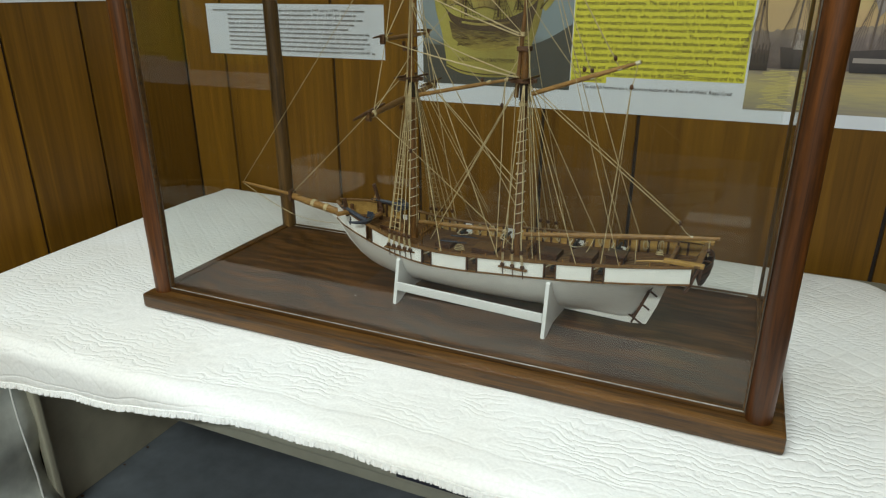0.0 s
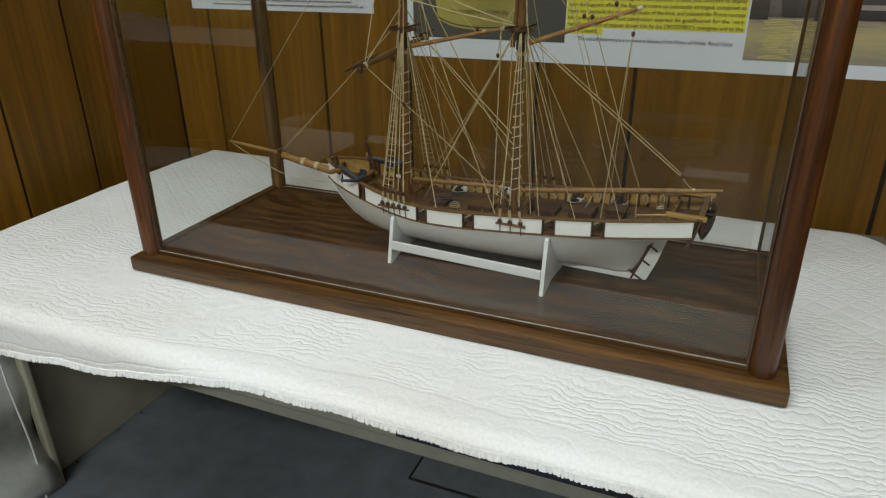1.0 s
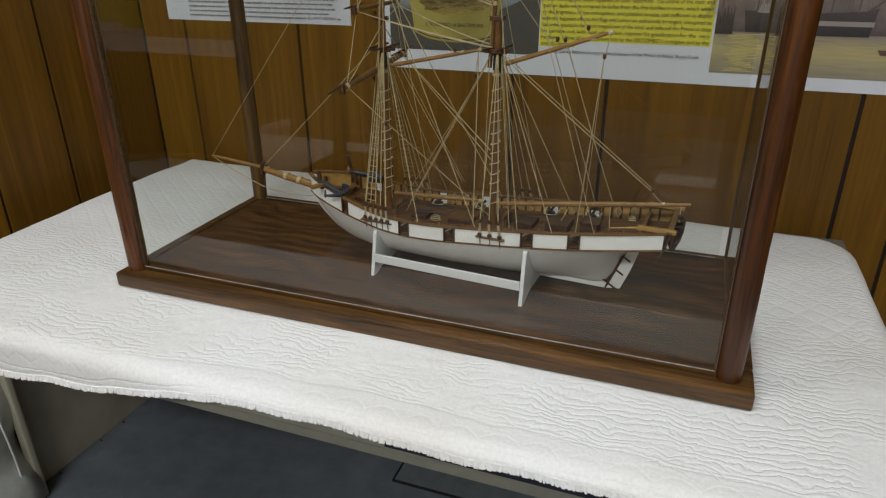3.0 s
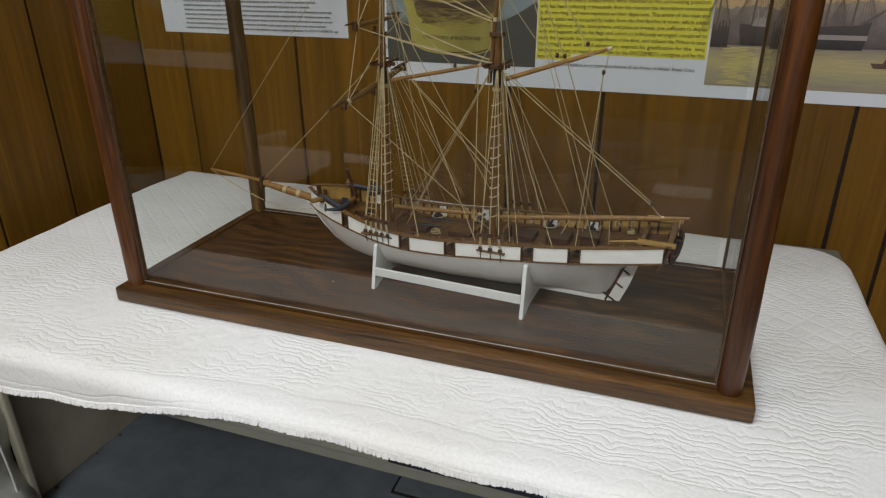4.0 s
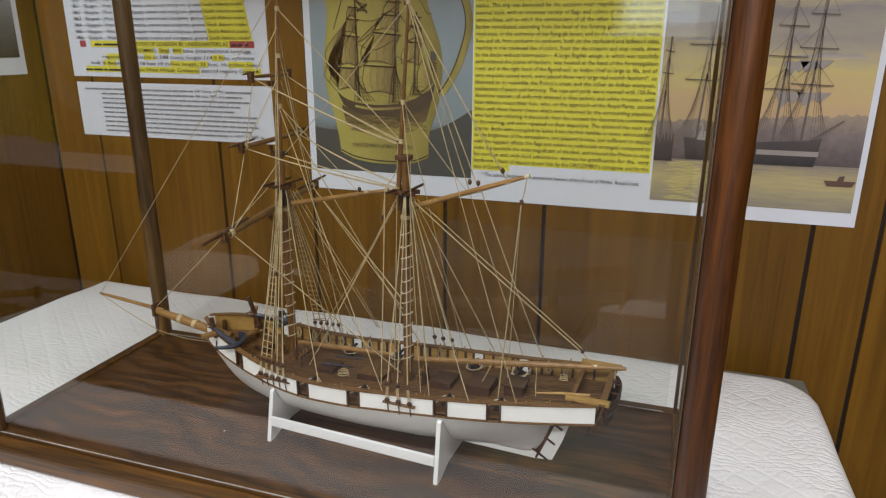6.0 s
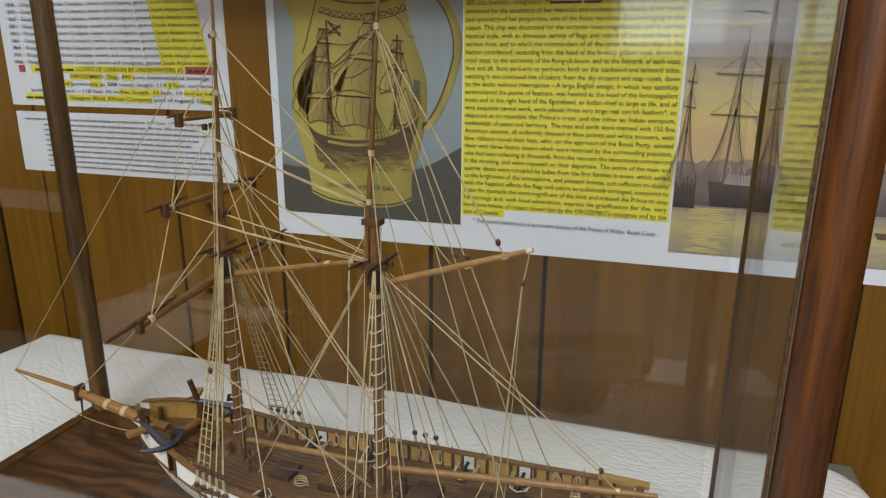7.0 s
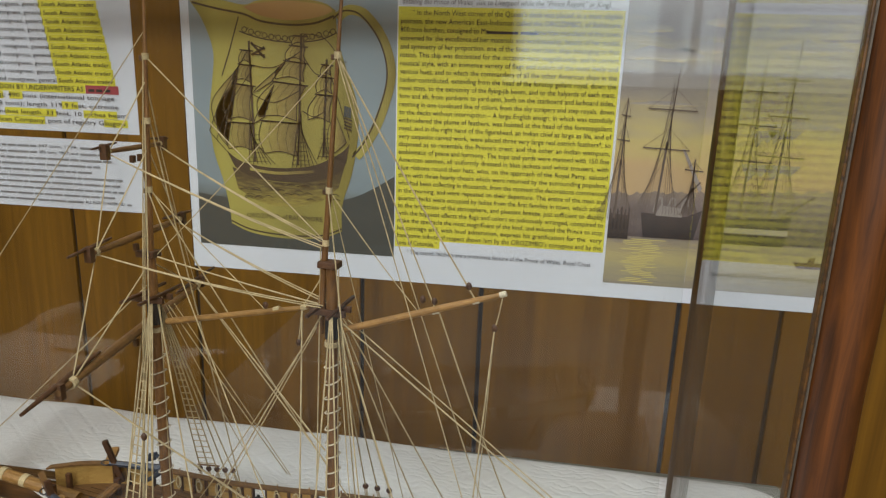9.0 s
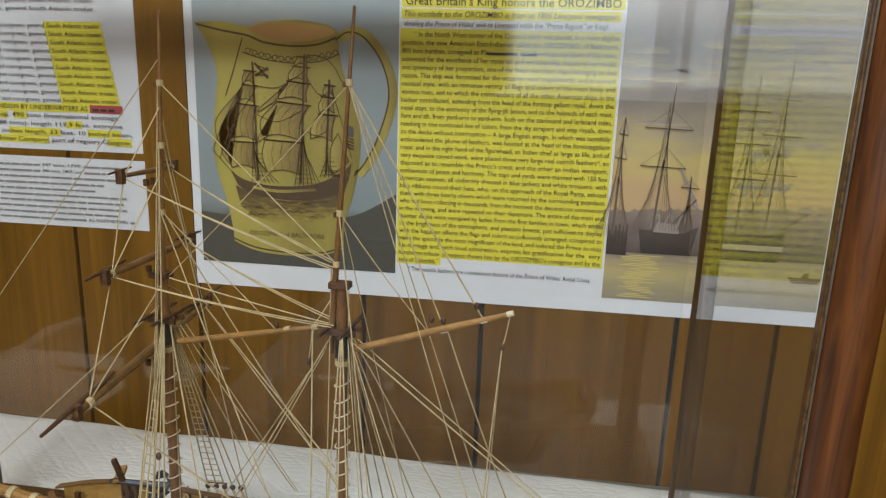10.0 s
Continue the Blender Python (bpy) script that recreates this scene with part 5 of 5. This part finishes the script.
sp("beak", boxed((-0.03, -0.0012, -0.003), (0.012, 0.0012, 0.004), 0.0008, Matrix.Translation((-0.557, 0, 0.711)) @ Matrix.Rotation(radians(28), 4, "Y")), HULL)


def yard(z, half, r, s, brace, tilt, boom):
    """A yard across the foremast with its lighter boom and fittings."""
    a = radians(brace)
    d = Vector((math.sin(a), -math.cos(a), math.sin(radians(tilt)))).normalized()
    c = Vector((s, 0, z))
    spar("yard", c + d * half * 0.78, c - d * half * 0.78, r, r * 0.62, RAIL)
    for sign in (1, -1):
        spar("yard_boom", c + d * half * 0.42 * sign + Vector((-0.002, 0, 0.0055)), c + d * half * sign + Vector((-0.002, 0, 0.003)), r * 0.5, r * 0.3, DARKWOOD)
        e = c + d * half * 0.76 * sign
        sp("boom_iron", boxed(e + Vector((-0.003, -0.0025, -0.006)), e + Vector((0.003, 0.0025, 0.006)), 0.0006), DARKWOOD)
        sp("yard_seizing", rod(c + d * half * 0.66 * sign, c + d * half * 0.69 * sign, r * 1.1, r * 1.1, 8), ROPE)
        ends.append(c + d * half * 0.67 * sign)
        sp("yard_block", boxed(c + d * half * 0.1 * sign + Vector((-0.002, -0.002, -0.012)), c + d * half * 0.1 * sign + Vector((0.002, 0.002, -0.006)), 0.0008), DARKWOOD)


ends = []
yard(0.9025, 0.158, 0.0042, FM - 0.011, 9, -2.2, True)
yard(0.985, 0.092, 0.0030, FM - 0.007, 6, 0, True)
yard(1.058, 0.052, 0.0022, FM - 0.006, 4, 0, True)

# channels, deadeyes and shrouds
FORE_SHROUDS = [-0.421, -0.4115, -0.402, -0.3925, -0.383]
MAIN_SHROUDS = [-0.2445, -0.231, -0.2175]


def line(p, q, r=0.00062, sag=0.0, mat=None, name="rigging_line"):
    p, q = Vector(p), Vector(q)
    n = 8 if sag else 1
    pts = [p.lerp(q, k / n) + Vector((0, 0, -sag * 4 * (k / n) * (1 - k / n))) for k in range(n + 1)]
    return sp(name, sweep(bmesh.new(), pts, r, 5), mat or ROPE)


for side_sign in (-1, 1):
    for group, s_mast, ztop in ((FORE_SHROUDS, FM, 0.929), (MAIN_SHROUDS, MM, 0.935)):
        y0 = side_sign * (beam(group[len(group) // 2]) + 0.0045)
        zc = rail_z(group[len(group) // 2]) - 0.010
        sp("channel", boxed((group[0] - 0.006, min(y0, y0 - side_sign * 0.006), zc - 0.001), (group[-1] + 0.006, max(y0, y0 - side_sign * 0.006), zc + 0.0012), 0.0004), RAIL)
        feet = []
        for s in group:
            y = side_sign * (beam(s) + 0.0042)
            lower, upper = Vector((s, y, zc + 0.004)), Vector((s * 0.9 + s_mast * 0.1, y * 0.955, zc + 0.022))
            for c in (lower, upper):
                m = Matrix.Translation(c) @ Matrix.Rotation(radians(90), 4, "X")
                bm = bmesh.new()
                bmesh.ops.create_cone(bm, cap_ends=True, segments=10, radius1=0.0030, radius2=0.0030, depth=0.0028, matrix=m)
                bmesh.ops.bevel(bm, geom=[e for e in bm.edges if len(e.link_faces) == 2 and any(len(f.verts) > 4 for f in e.link_faces)], offset=0.0008, segments=1, affect="EDGES")
                sp("deadeye", bm, DARKWOOD)
            for dx in (-0.0012, 0, 0.0012):
                line(lower + Vector((dx, 0, 0.002)), upper + Vector((dx, 0, -0.002)), 0.0004, name="lanyard")
            sp("chain_plate", rod(lower + Vector((0, -0.0005 * side_sign, -0.002)), (s, side_sign * (beam(s) + 0.0012), zc - 0.013), 0.0006, n=5), DARKWOOD)
            top = Vector((s_mast + (s - s_mast) * 0.05, side_sign * 0.004, ztop))
            line(upper, top, 0.0007, name="shroud")
            feet.append((upper, top))
        if group is FORE_SHROUDS:
            sp("sheer_pole", rod(feet[0][0] + Vector((-0.003, 0, 0.004)), feet[2][0] + Vector((0.003, 0, 0.004)), 0.0008), RAIL)
            for k in range(1, 26):
                t = k / 27
                pts = [a.lerp(b, t) for a, b in feet[:3]]
                bm = bmesh.new()
                sweep(bm, pts, 0.00045, 4)
                sp("ratline", bm, ROPE)

# standing and running lines
def at(s, z, y=0.0):
    return (s, y, z)


def fore(z):
    return topmast_x(True, z)


def main(z):
    return topmast_x(False, z)


LINES = [
    # stays before the foremast
    (at(-0.7475, 0.742), at(fore(1.15), 1.15)), (at(-0.643, 0.737), at(FM, 0.945)), (at(-0.645, 0.701), at(-0.7475, 0.741)), (at(-0.645, 0.701), at(-0.552, 0.700)),
    # boom lifts
    (at(MM + 0.012, 0.928, 0.004), at(-0.045, 0.7815, 0.002)), (at(MM + 0.012, 0.928, -0.006), at(-0.046, 0.7805, -0.002)), (at(-0.045, 0.780), at(-0.0306, 0.7665)),
    # main backstays and falls to the rails
    (at(MM + 0.008, 0.93, -0.003), at(-0.151, 0.729, -0.062)), (at(MM + 0.008, 0.93, 0.003), at(-0.1605, 0.727, 0.062)),
    (at(main(1.134), 1.134, -0.002), at(-0.1, 0.735, -0.057)), (at(main(1.134), 1.134, 0.002), at(-0.125, 0.733, 0.058)),
    (at(-0.1635, 0.947), at(-0.1, 0.737, 0.054)), (at(main(1.034), 1.034, 0.002), at(-0.205, 0.728, 0.062)), (at(main(1.034), 1.034, -0.002), at(-0.196, 0.727, -0.064)),
    (at(MM + 0.006, 0.93, 0.003), at(-0.194, 0.727, 0.064)), (at(MM + 0.006, 0.93, -0.003), at(-0.208, 0.726, -0.06)),
    # gaff: peak halyards and vangs
    (at(main(1.134), 1.134), at(-0.1655, 0.946)), (at(main(1.134), 1.134), at(-0.134, 0.957)), (at(main(1.034), 1.034), at(-0.178, 0.9415)),
    (at(-0.1135, 0.9645), at(-0.1185, 0.9365)), (at(-0.1185, 0.9365), at(-0.1314, 0.7165, -0.02)), (at(-0.1185, 0.9365), at(-0.1288, 0.7185, 0.004)),
    # from the fore topmast aft
    (at(fore(1.024), 1.024, -0.002), at(-0.2522, 0.7175, -0.064)), (at(fore(1.024), 1.024, 0.002), at(-0.262, 0.7175, 0.066)),
    (at(FM + 0.018, 0.925, 0.003), at(-0.3218, 0.735, 0.062)), (at(FM + 0.016, 0.925, -0.002), at(-0.326, 0.734, 0.064)), (at(FM + 0.006, 0.93, -0.003), at(-0.336, 0.7155, -0.066)), (at(FM + 0.006, 0.93, 0.003), at(-0.352, 0.7155, 0.066)),
    (at(fore(1.13), 1.13), at(main(0.992), 0.992)), (at(FM, 0.968), at(MM - 0.008, 0.94)),
    (at(main(1.134), 1.134), at(FM + 0.004, 0.966)),
    # main stay and its twin
    (at(MM - 0.006, 0.935, 0.004), at(-0.405, 0.712, 0.03)), (at(MM - 0.006, 0.935, -0.004), at(-0.385, 0.712, 0.008)), (at(MM - 0.008, 0.93), at(-0.372, 0.714, -0.03)),
    # fore gaff
    (at(-0.2775, 0.9365), at(-0.283, 0.905, 0.004)), (at(-0.2775, 0.9365), at(-0.262, 0.72, -0.05)), (at(fore(1.024), 1.024), at(-0.31, 0.9295)), (at(-0.2775, 0.9365), at(MM - 0.006, 0.968)),
    # falls down along the masts
    (at(fore(1.06), 1.06, -0.003), at(FM - 0.012, 0.725, -0.02)), (at(FM - 0.006, 0.985, 0.004), at(FM - 0.010, 0.725, 0.02)), (at(fore(1.13) - 0.002, 1.13), at(FM - 0.006, 0.72, -0.03)), (at(FM - 0.008, 0.93), at(FM - 0.012, 0.722, -0.05)), (at(FM + 0.006, 0.93), at(FM + 0.009, 0.72, -0.008)), (at(fore(1.08), 1.08, -0.003), at(-0.385, 0.714, -0.066)), (at(fore(1.08), 1.08, 0.003), at(-0.38, 0.714, 0.066)),
    (at(MM + 0.006, 0.972), at(MM + 0.007, 0.72, -0.009)), (at(MM - 0.009, 0.992), at(MM - 0.012, 0.72, -0.012)), (at(MM + 0.006, 0.94), at(MM + 0.016, 0.72, 0.02)),
    # sheets of the boom
    (at(-0.094, 0.7565), at(-0.089, 0.727, -0.02)), (at(-0.145, 0.749), at(-0.153, 0.728, -0.012)), (at(-0.009, 0.768), at(-0.009, 0.744)),
]
for k, (p, q) in enumerate(LINES):
    line(p, q, 0.00042 + 0.00012 * ((k * 7) % 3), 0.0012 * ((k * 5) % 4))
# lifts, braces and sheets of the yards
near1, far1, near2, far2, near3, far3 = ends
for e, top in ((near1, 0.962), (far1, 0.962), (near2, 1.058), (far2, 1.058), (near3, 1.112), (far3, 1.112)):
    line(e, at(fore(top) if top > 1 else FM, top), 0.0006)
    if top > 1:
        for dy in (-0.0025, 0.0025):
            line(e + Vector((0, 0, -0.002)), at(MM - 0.006, 0.9405 if top < 1.08 else 0.990, dy + (0.006 if e.y > 0 else -0.006)), 0.00055, 0.003)
for a, b in ((near2, near1), (far2, far1), (near3, near2), (far3, far2)):
    line(a, b, 0.0005)
# braces of the lower yard, led aft to the mainmast
line(near1, at(-0.2513, 0.7225, -0.02), 0.0006)
line(near1, at(-0.256, 0.7225, -0.016), 0.0005)
line(far1, at(-0.2599, 0.8063, 0.003), 0.0007)
line(far1, at(-0.2563, 0.7909, 0.003), 0.0006)
# blocks along the lines
for s, z, y in ((-0.1665, 0.953, 0), (-0.14, 0.968, 0), (-0.176, 0.9535, 0), (-0.1185, 0.9365, 0), (-0.31, 0.934, 0), (-0.045, 0.7807, 0), (-0.009, 0.752, 0), (-0.283, 0.903, 0.004), (-0.366, 0.853, -0.089)):
    bm = bmesh.new()
    bmesh.ops.create_icosphere(bm, subdivisions=2, radius=1, matrix=Matrix.Translation((s, y, z)) @ Matrix.Diagonal((0.0024, 0.0018, 0.0033, 1)))
    sp("rigging_block", bm, DARKWOOD, smooth=True)
for s, z in ((-0.1655, 0.945), (-0.134, 0.9567), (-0.1135, 0.9643), (-0.30, 0.9318), (-0.0306, 0.7648), (-0.095, 0.7555), (-0.272, 0.7335), (-0.2755, 0.936)):
    sp("spar_whipping", rod((s - 0.0025, 0, z - 0.0009), (s + 0.0025, 0, z + 0.0009), 0.0023, 0.0023, 9), WHIPPING if s > -0.2 else ROPE)

# ---- fittings on the deck ----
def fitting(name, bm, mat, label=""):
    return sp(name, bm, mat, label)


def dz(s):
    return deck_z(s) + 0.0015


def hatch(s, y, l, w, h, grating):
    z = dz(s)
    fitting("hatch_coaming", boxed((s - l / 2, y - w / 2, z - 0.002), (s + l / 2, y + w / 2, z + h), 0.0008), DARKWOOD)
    if grating:
        n = int(l / 0.0032)
        for k in range(n):
            x = s - l / 2 + 0.002 + (l - 0.004) * k / max(1, n - 1)
            fitting("grating_bar", boxed((x - 0.0005, y - w / 2 + 0.002, z + h), (x + 0.0005, y + w / 2 - 0.002, z + h + 0.001)), SPAR)


hatch(-0.298, 0.0, 0.034, 0.028, 0.006, True)
hatch(-0.205, 0.004, 0.026, 0.03, 0.008, False)
hatch(-0.158, 0.0, 0.030, 0.034, 0.011, False)
hatch(-0.362, 0.0, 0.024, 0.026, 0.006, False)
hatch(-0.46, 0.0, 0.02, 0.02, 0.006, True)
# skylight cabin with a sloping roof
bm = bmesh.new()
box(bm, (-0.128, -0.010, dz(-0.12) - 0.002), (-0.106, 0.012, dz(-0.12) + 0.012), 0.0008)
box(bm, (-0.130, -0.012, dz(-0.12) + 0.012), (-0.104, 0.014, dz(-0.12) + 0.0145), 0.0008)
fitting("companionway", bm, DARKWOOD)
# fife rails by the masts
for s in (FM + 0.02, MM - 0.018, MM + 0.02):
    for y in (-0.014, 0.014):
        fitting("rail_post", boxed((s - 0.0014, y - 0.0014, dz(s) - 0.001), (s + 0.0014, y + 0.0014, dz(s) + 0.017), 0.0004), RAIL)
    fitting("pin_rail", boxed((s - 0.0018, -0.018, dz(s) + 0.0135), (s + 0.0018, 0.018, dz(s) + 0.0165), 0.0005), RAIL)
    for k in range(5):
        y = -0.0145 + 0.00725 * k
        fitting("belaying_pin", rod((s, y, dz(s) + 0.009), (s, y, dz(s) + 0.0215), 0.0006, 0.0009, 6), SPAR)
# pumps
for y in (-0.006, 0.006):
    fitting("deck_pump", rod((-0.228, y, dz(-0.228)), (-0.228, y, dz(-0.228) + 0.016), 0.0022, 0.0018, 8), DARKWOOD)


def cannon(s, y, face):
    """A small gun on its carriage, its muzzle towards the near or the far port."""
    z = dz(s)
    body = fitting("gun_carriage", boxed((s - 0.004, y - 0.008, z + 0.0012), (s + 0.004, y + 0.008, z + 0.0052), 0.0008), DARKWOOD)
    for dx in (-0.0045, 0.0045):
        for dy in (-0.0055, 0.0055):
            sp("wheel", rod((s + dx - 0.0007, y + dy, z + 0.0018), (s + dx + 0.0007, y + dy, z + 0.0018), 0.0019, 0.0019, 8), DARKWOOD, "", body)
    barrel = bmesh.new()
    sweep(barrel, [(s, y - face * 0.009, z + 0.0078), (s, y - face * 0.007, z + 0.0078), (s, y, z + 0.008), (s, y + face * 0.013, z + 0.0083), (s, y + face * 0.0145, z + 0.0084)], [0.001, 0.0027, 0.0024, 0.0017, 0.0021], 10)
    sp("barrel", barrel, BLACK, "black gun barrel", body)


for a, b in PORTS[1:]:
    s = (a + b) / 2
    for sign in (-1, 1):
        cannon(s, sign * (beam(s) - 0.019), sign)
# windlass and bow timbers
fitting("windlass", rod((-0.487, -0.02, dz(-0.487) + 0.009), (-0.487, 0.02, dz(-0.487) + 0.009), 0.0042, 0.0042, 8), RAIL)
for y in (-0.02, 0.02):
    fitting("windlass_post", boxed((-0.490, y - 0.0018, dz(-0.487) - 0.002), (-0.484, y + 0.0018, dz(-0.487) + 0.017), 0.0006), DARKWOOD)
for sign in (-1, 1):
    fitting("cathead", boxed((-0.004, -0.012, -0.0025), (0.004, 0.016, 0.0025), 0.0008, Matrix.Translation((-0.508, sign * 0.040, rail_z(-0.508) + 0.003)) @ Matrix.Rotation(radians(25 if sign > 0 else 155), 4, "Z")), SPAR)
    fitting("knight_head", boxed((-0.536, sign * 0.010 - 0.002, 0.715), (-0.531, sign * 0.010 + 0.002, 0.7315), 0.0008), DARKWOOD)


def anchor(s, y, z, turn, lean, stock):
    """Iron anchor with arms and a wooden stock, lashed at the bow."""
    m = Matrix.Translation((s, y, z)) @ Matrix.Rotation(radians(turn), 4, "Z") @ Matrix.Rotation(radians(lean), 4, "Y")

    def at_m(p):
        return m @ Vector(p)
    body = sp("anchor_shank", sweep(bmesh.new(), [at_m((-0.024, 0, 0)), at_m((0.0, 0, 0)), at_m((0.026, 0, 0))], [0.0028, 0.0034, 0.0042], 6), IRON, "blue-grey iron anchor")
    arms = [at_m((0.026 - 0.011 * abs(t) ** 2, 0.024 * t, 0)) for t in np.linspace(-1, 1, 11)]
    sp("arm", sweep(bmesh.new(), arms, [0.0018 + 0.0022 * (1 - abs(t)) for t in np.linspace(-1, 1, 11)], 6), IRON, "", body)
    for t in (-1, 1):
        sp("fluke", boxed((-0.005, -0.0045, -0.0008), (0.004, 0.0045, 0.0008), 0.0004, m @ Matrix.Translation((0.013, 0.0195 * t, 0)) @ Matrix.Rotation(radians(35 * t), 4, "Z") @ Matrix.Rotation(radians(90), 4, "X")), IRON, "", body)
    sp("stock", boxed((-0.0025, -0.0025, -stock * 0.8), (0.0025, 0.0025, stock), 0.001, m @ Matrix.Translation((-0.019, 0, 0)) @ Matrix.Rotation(radians(-28), 4, "Y")), DARKWOOD, "dark wooden stock", body)
    sp("ring", sweep(bmesh.new(), [at_m((-0.027 + 0.0045 * math.cos(a), 0.0045 * math.sin(a), 0)) for a in [math.tau * k / 12 for k in range(13)]], 0.0007, 5), BLACK, "", body)


anchor(-0.493, -0.040, rail_z(-0.493) + 0.0055, -14, 14, 0.015)
anchor(-0.478, 0.036, rail_z(-0.478) + 0.006, 24, 12, 0.027)
# tiller and loose gear on deck
fitting("tiller", sweep(bmesh.new(), [(-0.032, -0.012, dz(-0.03) + 0.009), (-0.06, -0.016, dz(-0.06) + 0.012), (-0.088, -0.020, dz(-0.09) + 0.0125)], [0.002, 0.0016, 0.0011], 6), TAN)
for s, y, r in ((-0.335, -0.012, 0.008), (-0.07, 0.035, 0.005)):
    fitting("coiled_line", sweep(bmesh.new(), [(s + r * (1 - 0.04 * k / 4) * math.cos(k * 0.6), y + r * 0.7 * math.sin(k * 0.6), dz(s) + 0.0012 + 0.00025 * k) for k in range(28)], 0.0006, 4), ROPE)
for s, y, a in ((-0.35, -0.005, 20), (-0.345, 0.02, -15)):
    fitting("sweep_oar", rod((s - 0.02, y, dz(s) + 0.008), (s + 0.02, y + 0.006, dz(s) + 0.0085), 0.0011, 0.0008, 6), IRON)
for sign in (-1, 1):
    s = -0.44
    while s < -0.06:
        if not any(a - 0.004 < s < b + 0.004 for a, b in PORTS):
            fitting("belaying_pin", rod((s, sign * (beam(s) - 0.001), rail_z(s) - 0.002), (s, sign * (beam(s) - 0.001), rail_z(s) + 0.006), 0.0005, 0.0008, 5), SPAR)
        s += 0.034

# coils hung on the pins, gun tackles and a capstan
for sign in (-1, 1):
    k = 0
    s = -0.44
    while s < -0.06:
        if not any(a - 0.006 < s < b + 0.006 for a, b in PORTS):
            y, z = sign * (beam(s) - 0.0052), rail_z(s) - 0.0065
            for j in range(2):
                w, h = 0.0022 + 0.0006 * ((k + j) % 3), 0.0055 + 0.0012 * ((k * 5 + j) % 3)
                fitting("hung_coil", sweep(bmesh.new(), [(s + 0.0012 * j + w * math.sin(a), y - sign * 0.0008 * j, z - h * math.cos(a)) for a in [math.tau * i / 12 for i in range(13)]], 0.00055, 4), ROPE)
            k += 1
        s += 0.0205
    for a, b in PORTS[1:]:
        s, edge = (a + b) / 2, sign * (beam(a) - 0.004)
        back = sign * (beam(s) - 0.031)
        for dx in (-0.012, 0.012):
            fitting("gun_tackle", sweep(bmesh.new(), [(s + dx * 0.45, sign * (beam(s) - 0.024), dz(s) + 0.005), (s + dx * 0.9, sign * (beam(s) - 0.015), dz(s) + 0.0035), (s + dx, edge, dz(s) + 0.0075)], 0.0006, 5), ROPE)
            fitting("tackle_block", boxed((s + dx * 0.95 - 0.0014, edge - sign * 0.004 - 0.0012, dz(s) + 0.0045), (s + dx * 0.95 + 0.0014, edge - sign * 0.004 + 0.0012, dz(s) + 0.0078), 0.0007), SPAR)
        fitting("gun_breeching", sweep(bmesh.new(), [(s - 0.010, edge, dz(s) + 0.006), (s - 0.008, back + sign * 0.006, dz(s) + 0.005), (s, back, dz(s) + 0.006), (s + 0.008, back + sign * 0.006, dz(s) + 0.005), (s + 0.010, edge, dz(s) + 0.006)], 0.0007, 5), WHIPPING)
capstan = bmesh.new()
sweep(capstan, [(-0.435, 0, dz(-0.435) - 0.001), (-0.435, 0, dz(-0.435) + 0.002), (-0.435, 0, dz(-0.435) + 0.009), (-0.435, 0, dz(-0.435) + 0.0095), (-0.435, 0, dz(-0.435) + 0.014)], [0.006, 0.0045, 0.0038, 0.006, 0.0056], 12)
fitting("capstan", capstan, RAIL)

# ---- cradle ----
cradle = thing("ship_cradle", pose(-0.300, 0.9725, Z0, 0, 0, -4.3), "white painted wooden cradle under the model ship", "model stand")


def cradle_plate(x, s):
    """A cross plate, hollowed for the hull, with two feet."""
    top = wale_z(s) - Z0 - 0.004
    foot, arm = 0.0775, beam(s) + 0.001
    pts = [(-foot, 0.0), (-foot + 0.010, 0.0), (-0.045, 0.009), (0.045, 0.009), (foot - 0.010, 0.0), (foot, 0.0), (arm + 0.003, top - 0.002), (arm, top)]
    prof = []
    for k in range(21):
        y = (arm - 0.0025) * (1 - 2 * k / 20)
        z = 0.012
        while z < top and side_y(s, Z0 + z) < abs(y) + 0.0004:
            z += 0.0008
        prof.append((y, max(0.0118, z - 0.0008)))
    pts = pts + prof + [(-arm, top), (-arm - 0.003, top - 0.002)]
    bm = bmesh.new()
    a = [bm.verts.new((x - 0.0025, y, z)) for y, z in pts]
    b = [bm.verts.new((x + 0.0025, y, z)) for y, z in pts]
    bm.faces.new(a)
    bm.faces.new(b[::-1])
    for i in range(len(a)):
        j = (i + 1) % len(a)
        bm.faces.new((a[i], b[i], b[j], a[j]))
    bmesh.ops.recalc_face_normals(bm, faces=bm.faces)
    bmesh.ops.triangulate(bm, faces=[f for f in bm.faces if len(f.verts) > 4])
    part("cross_plate", bm, CRADLE, cradle)


cradle_plate(-0.104, -0.405)
cradle_plate(0.1175, -0.1835)
for y in (-0.0725, 0.0725):
    part("side_bar", boxed((-0.101, y - 0.002, 0.0205), (0.1145, y + 0.002, 0.0325), 0.0006), CRADLE, cradle)
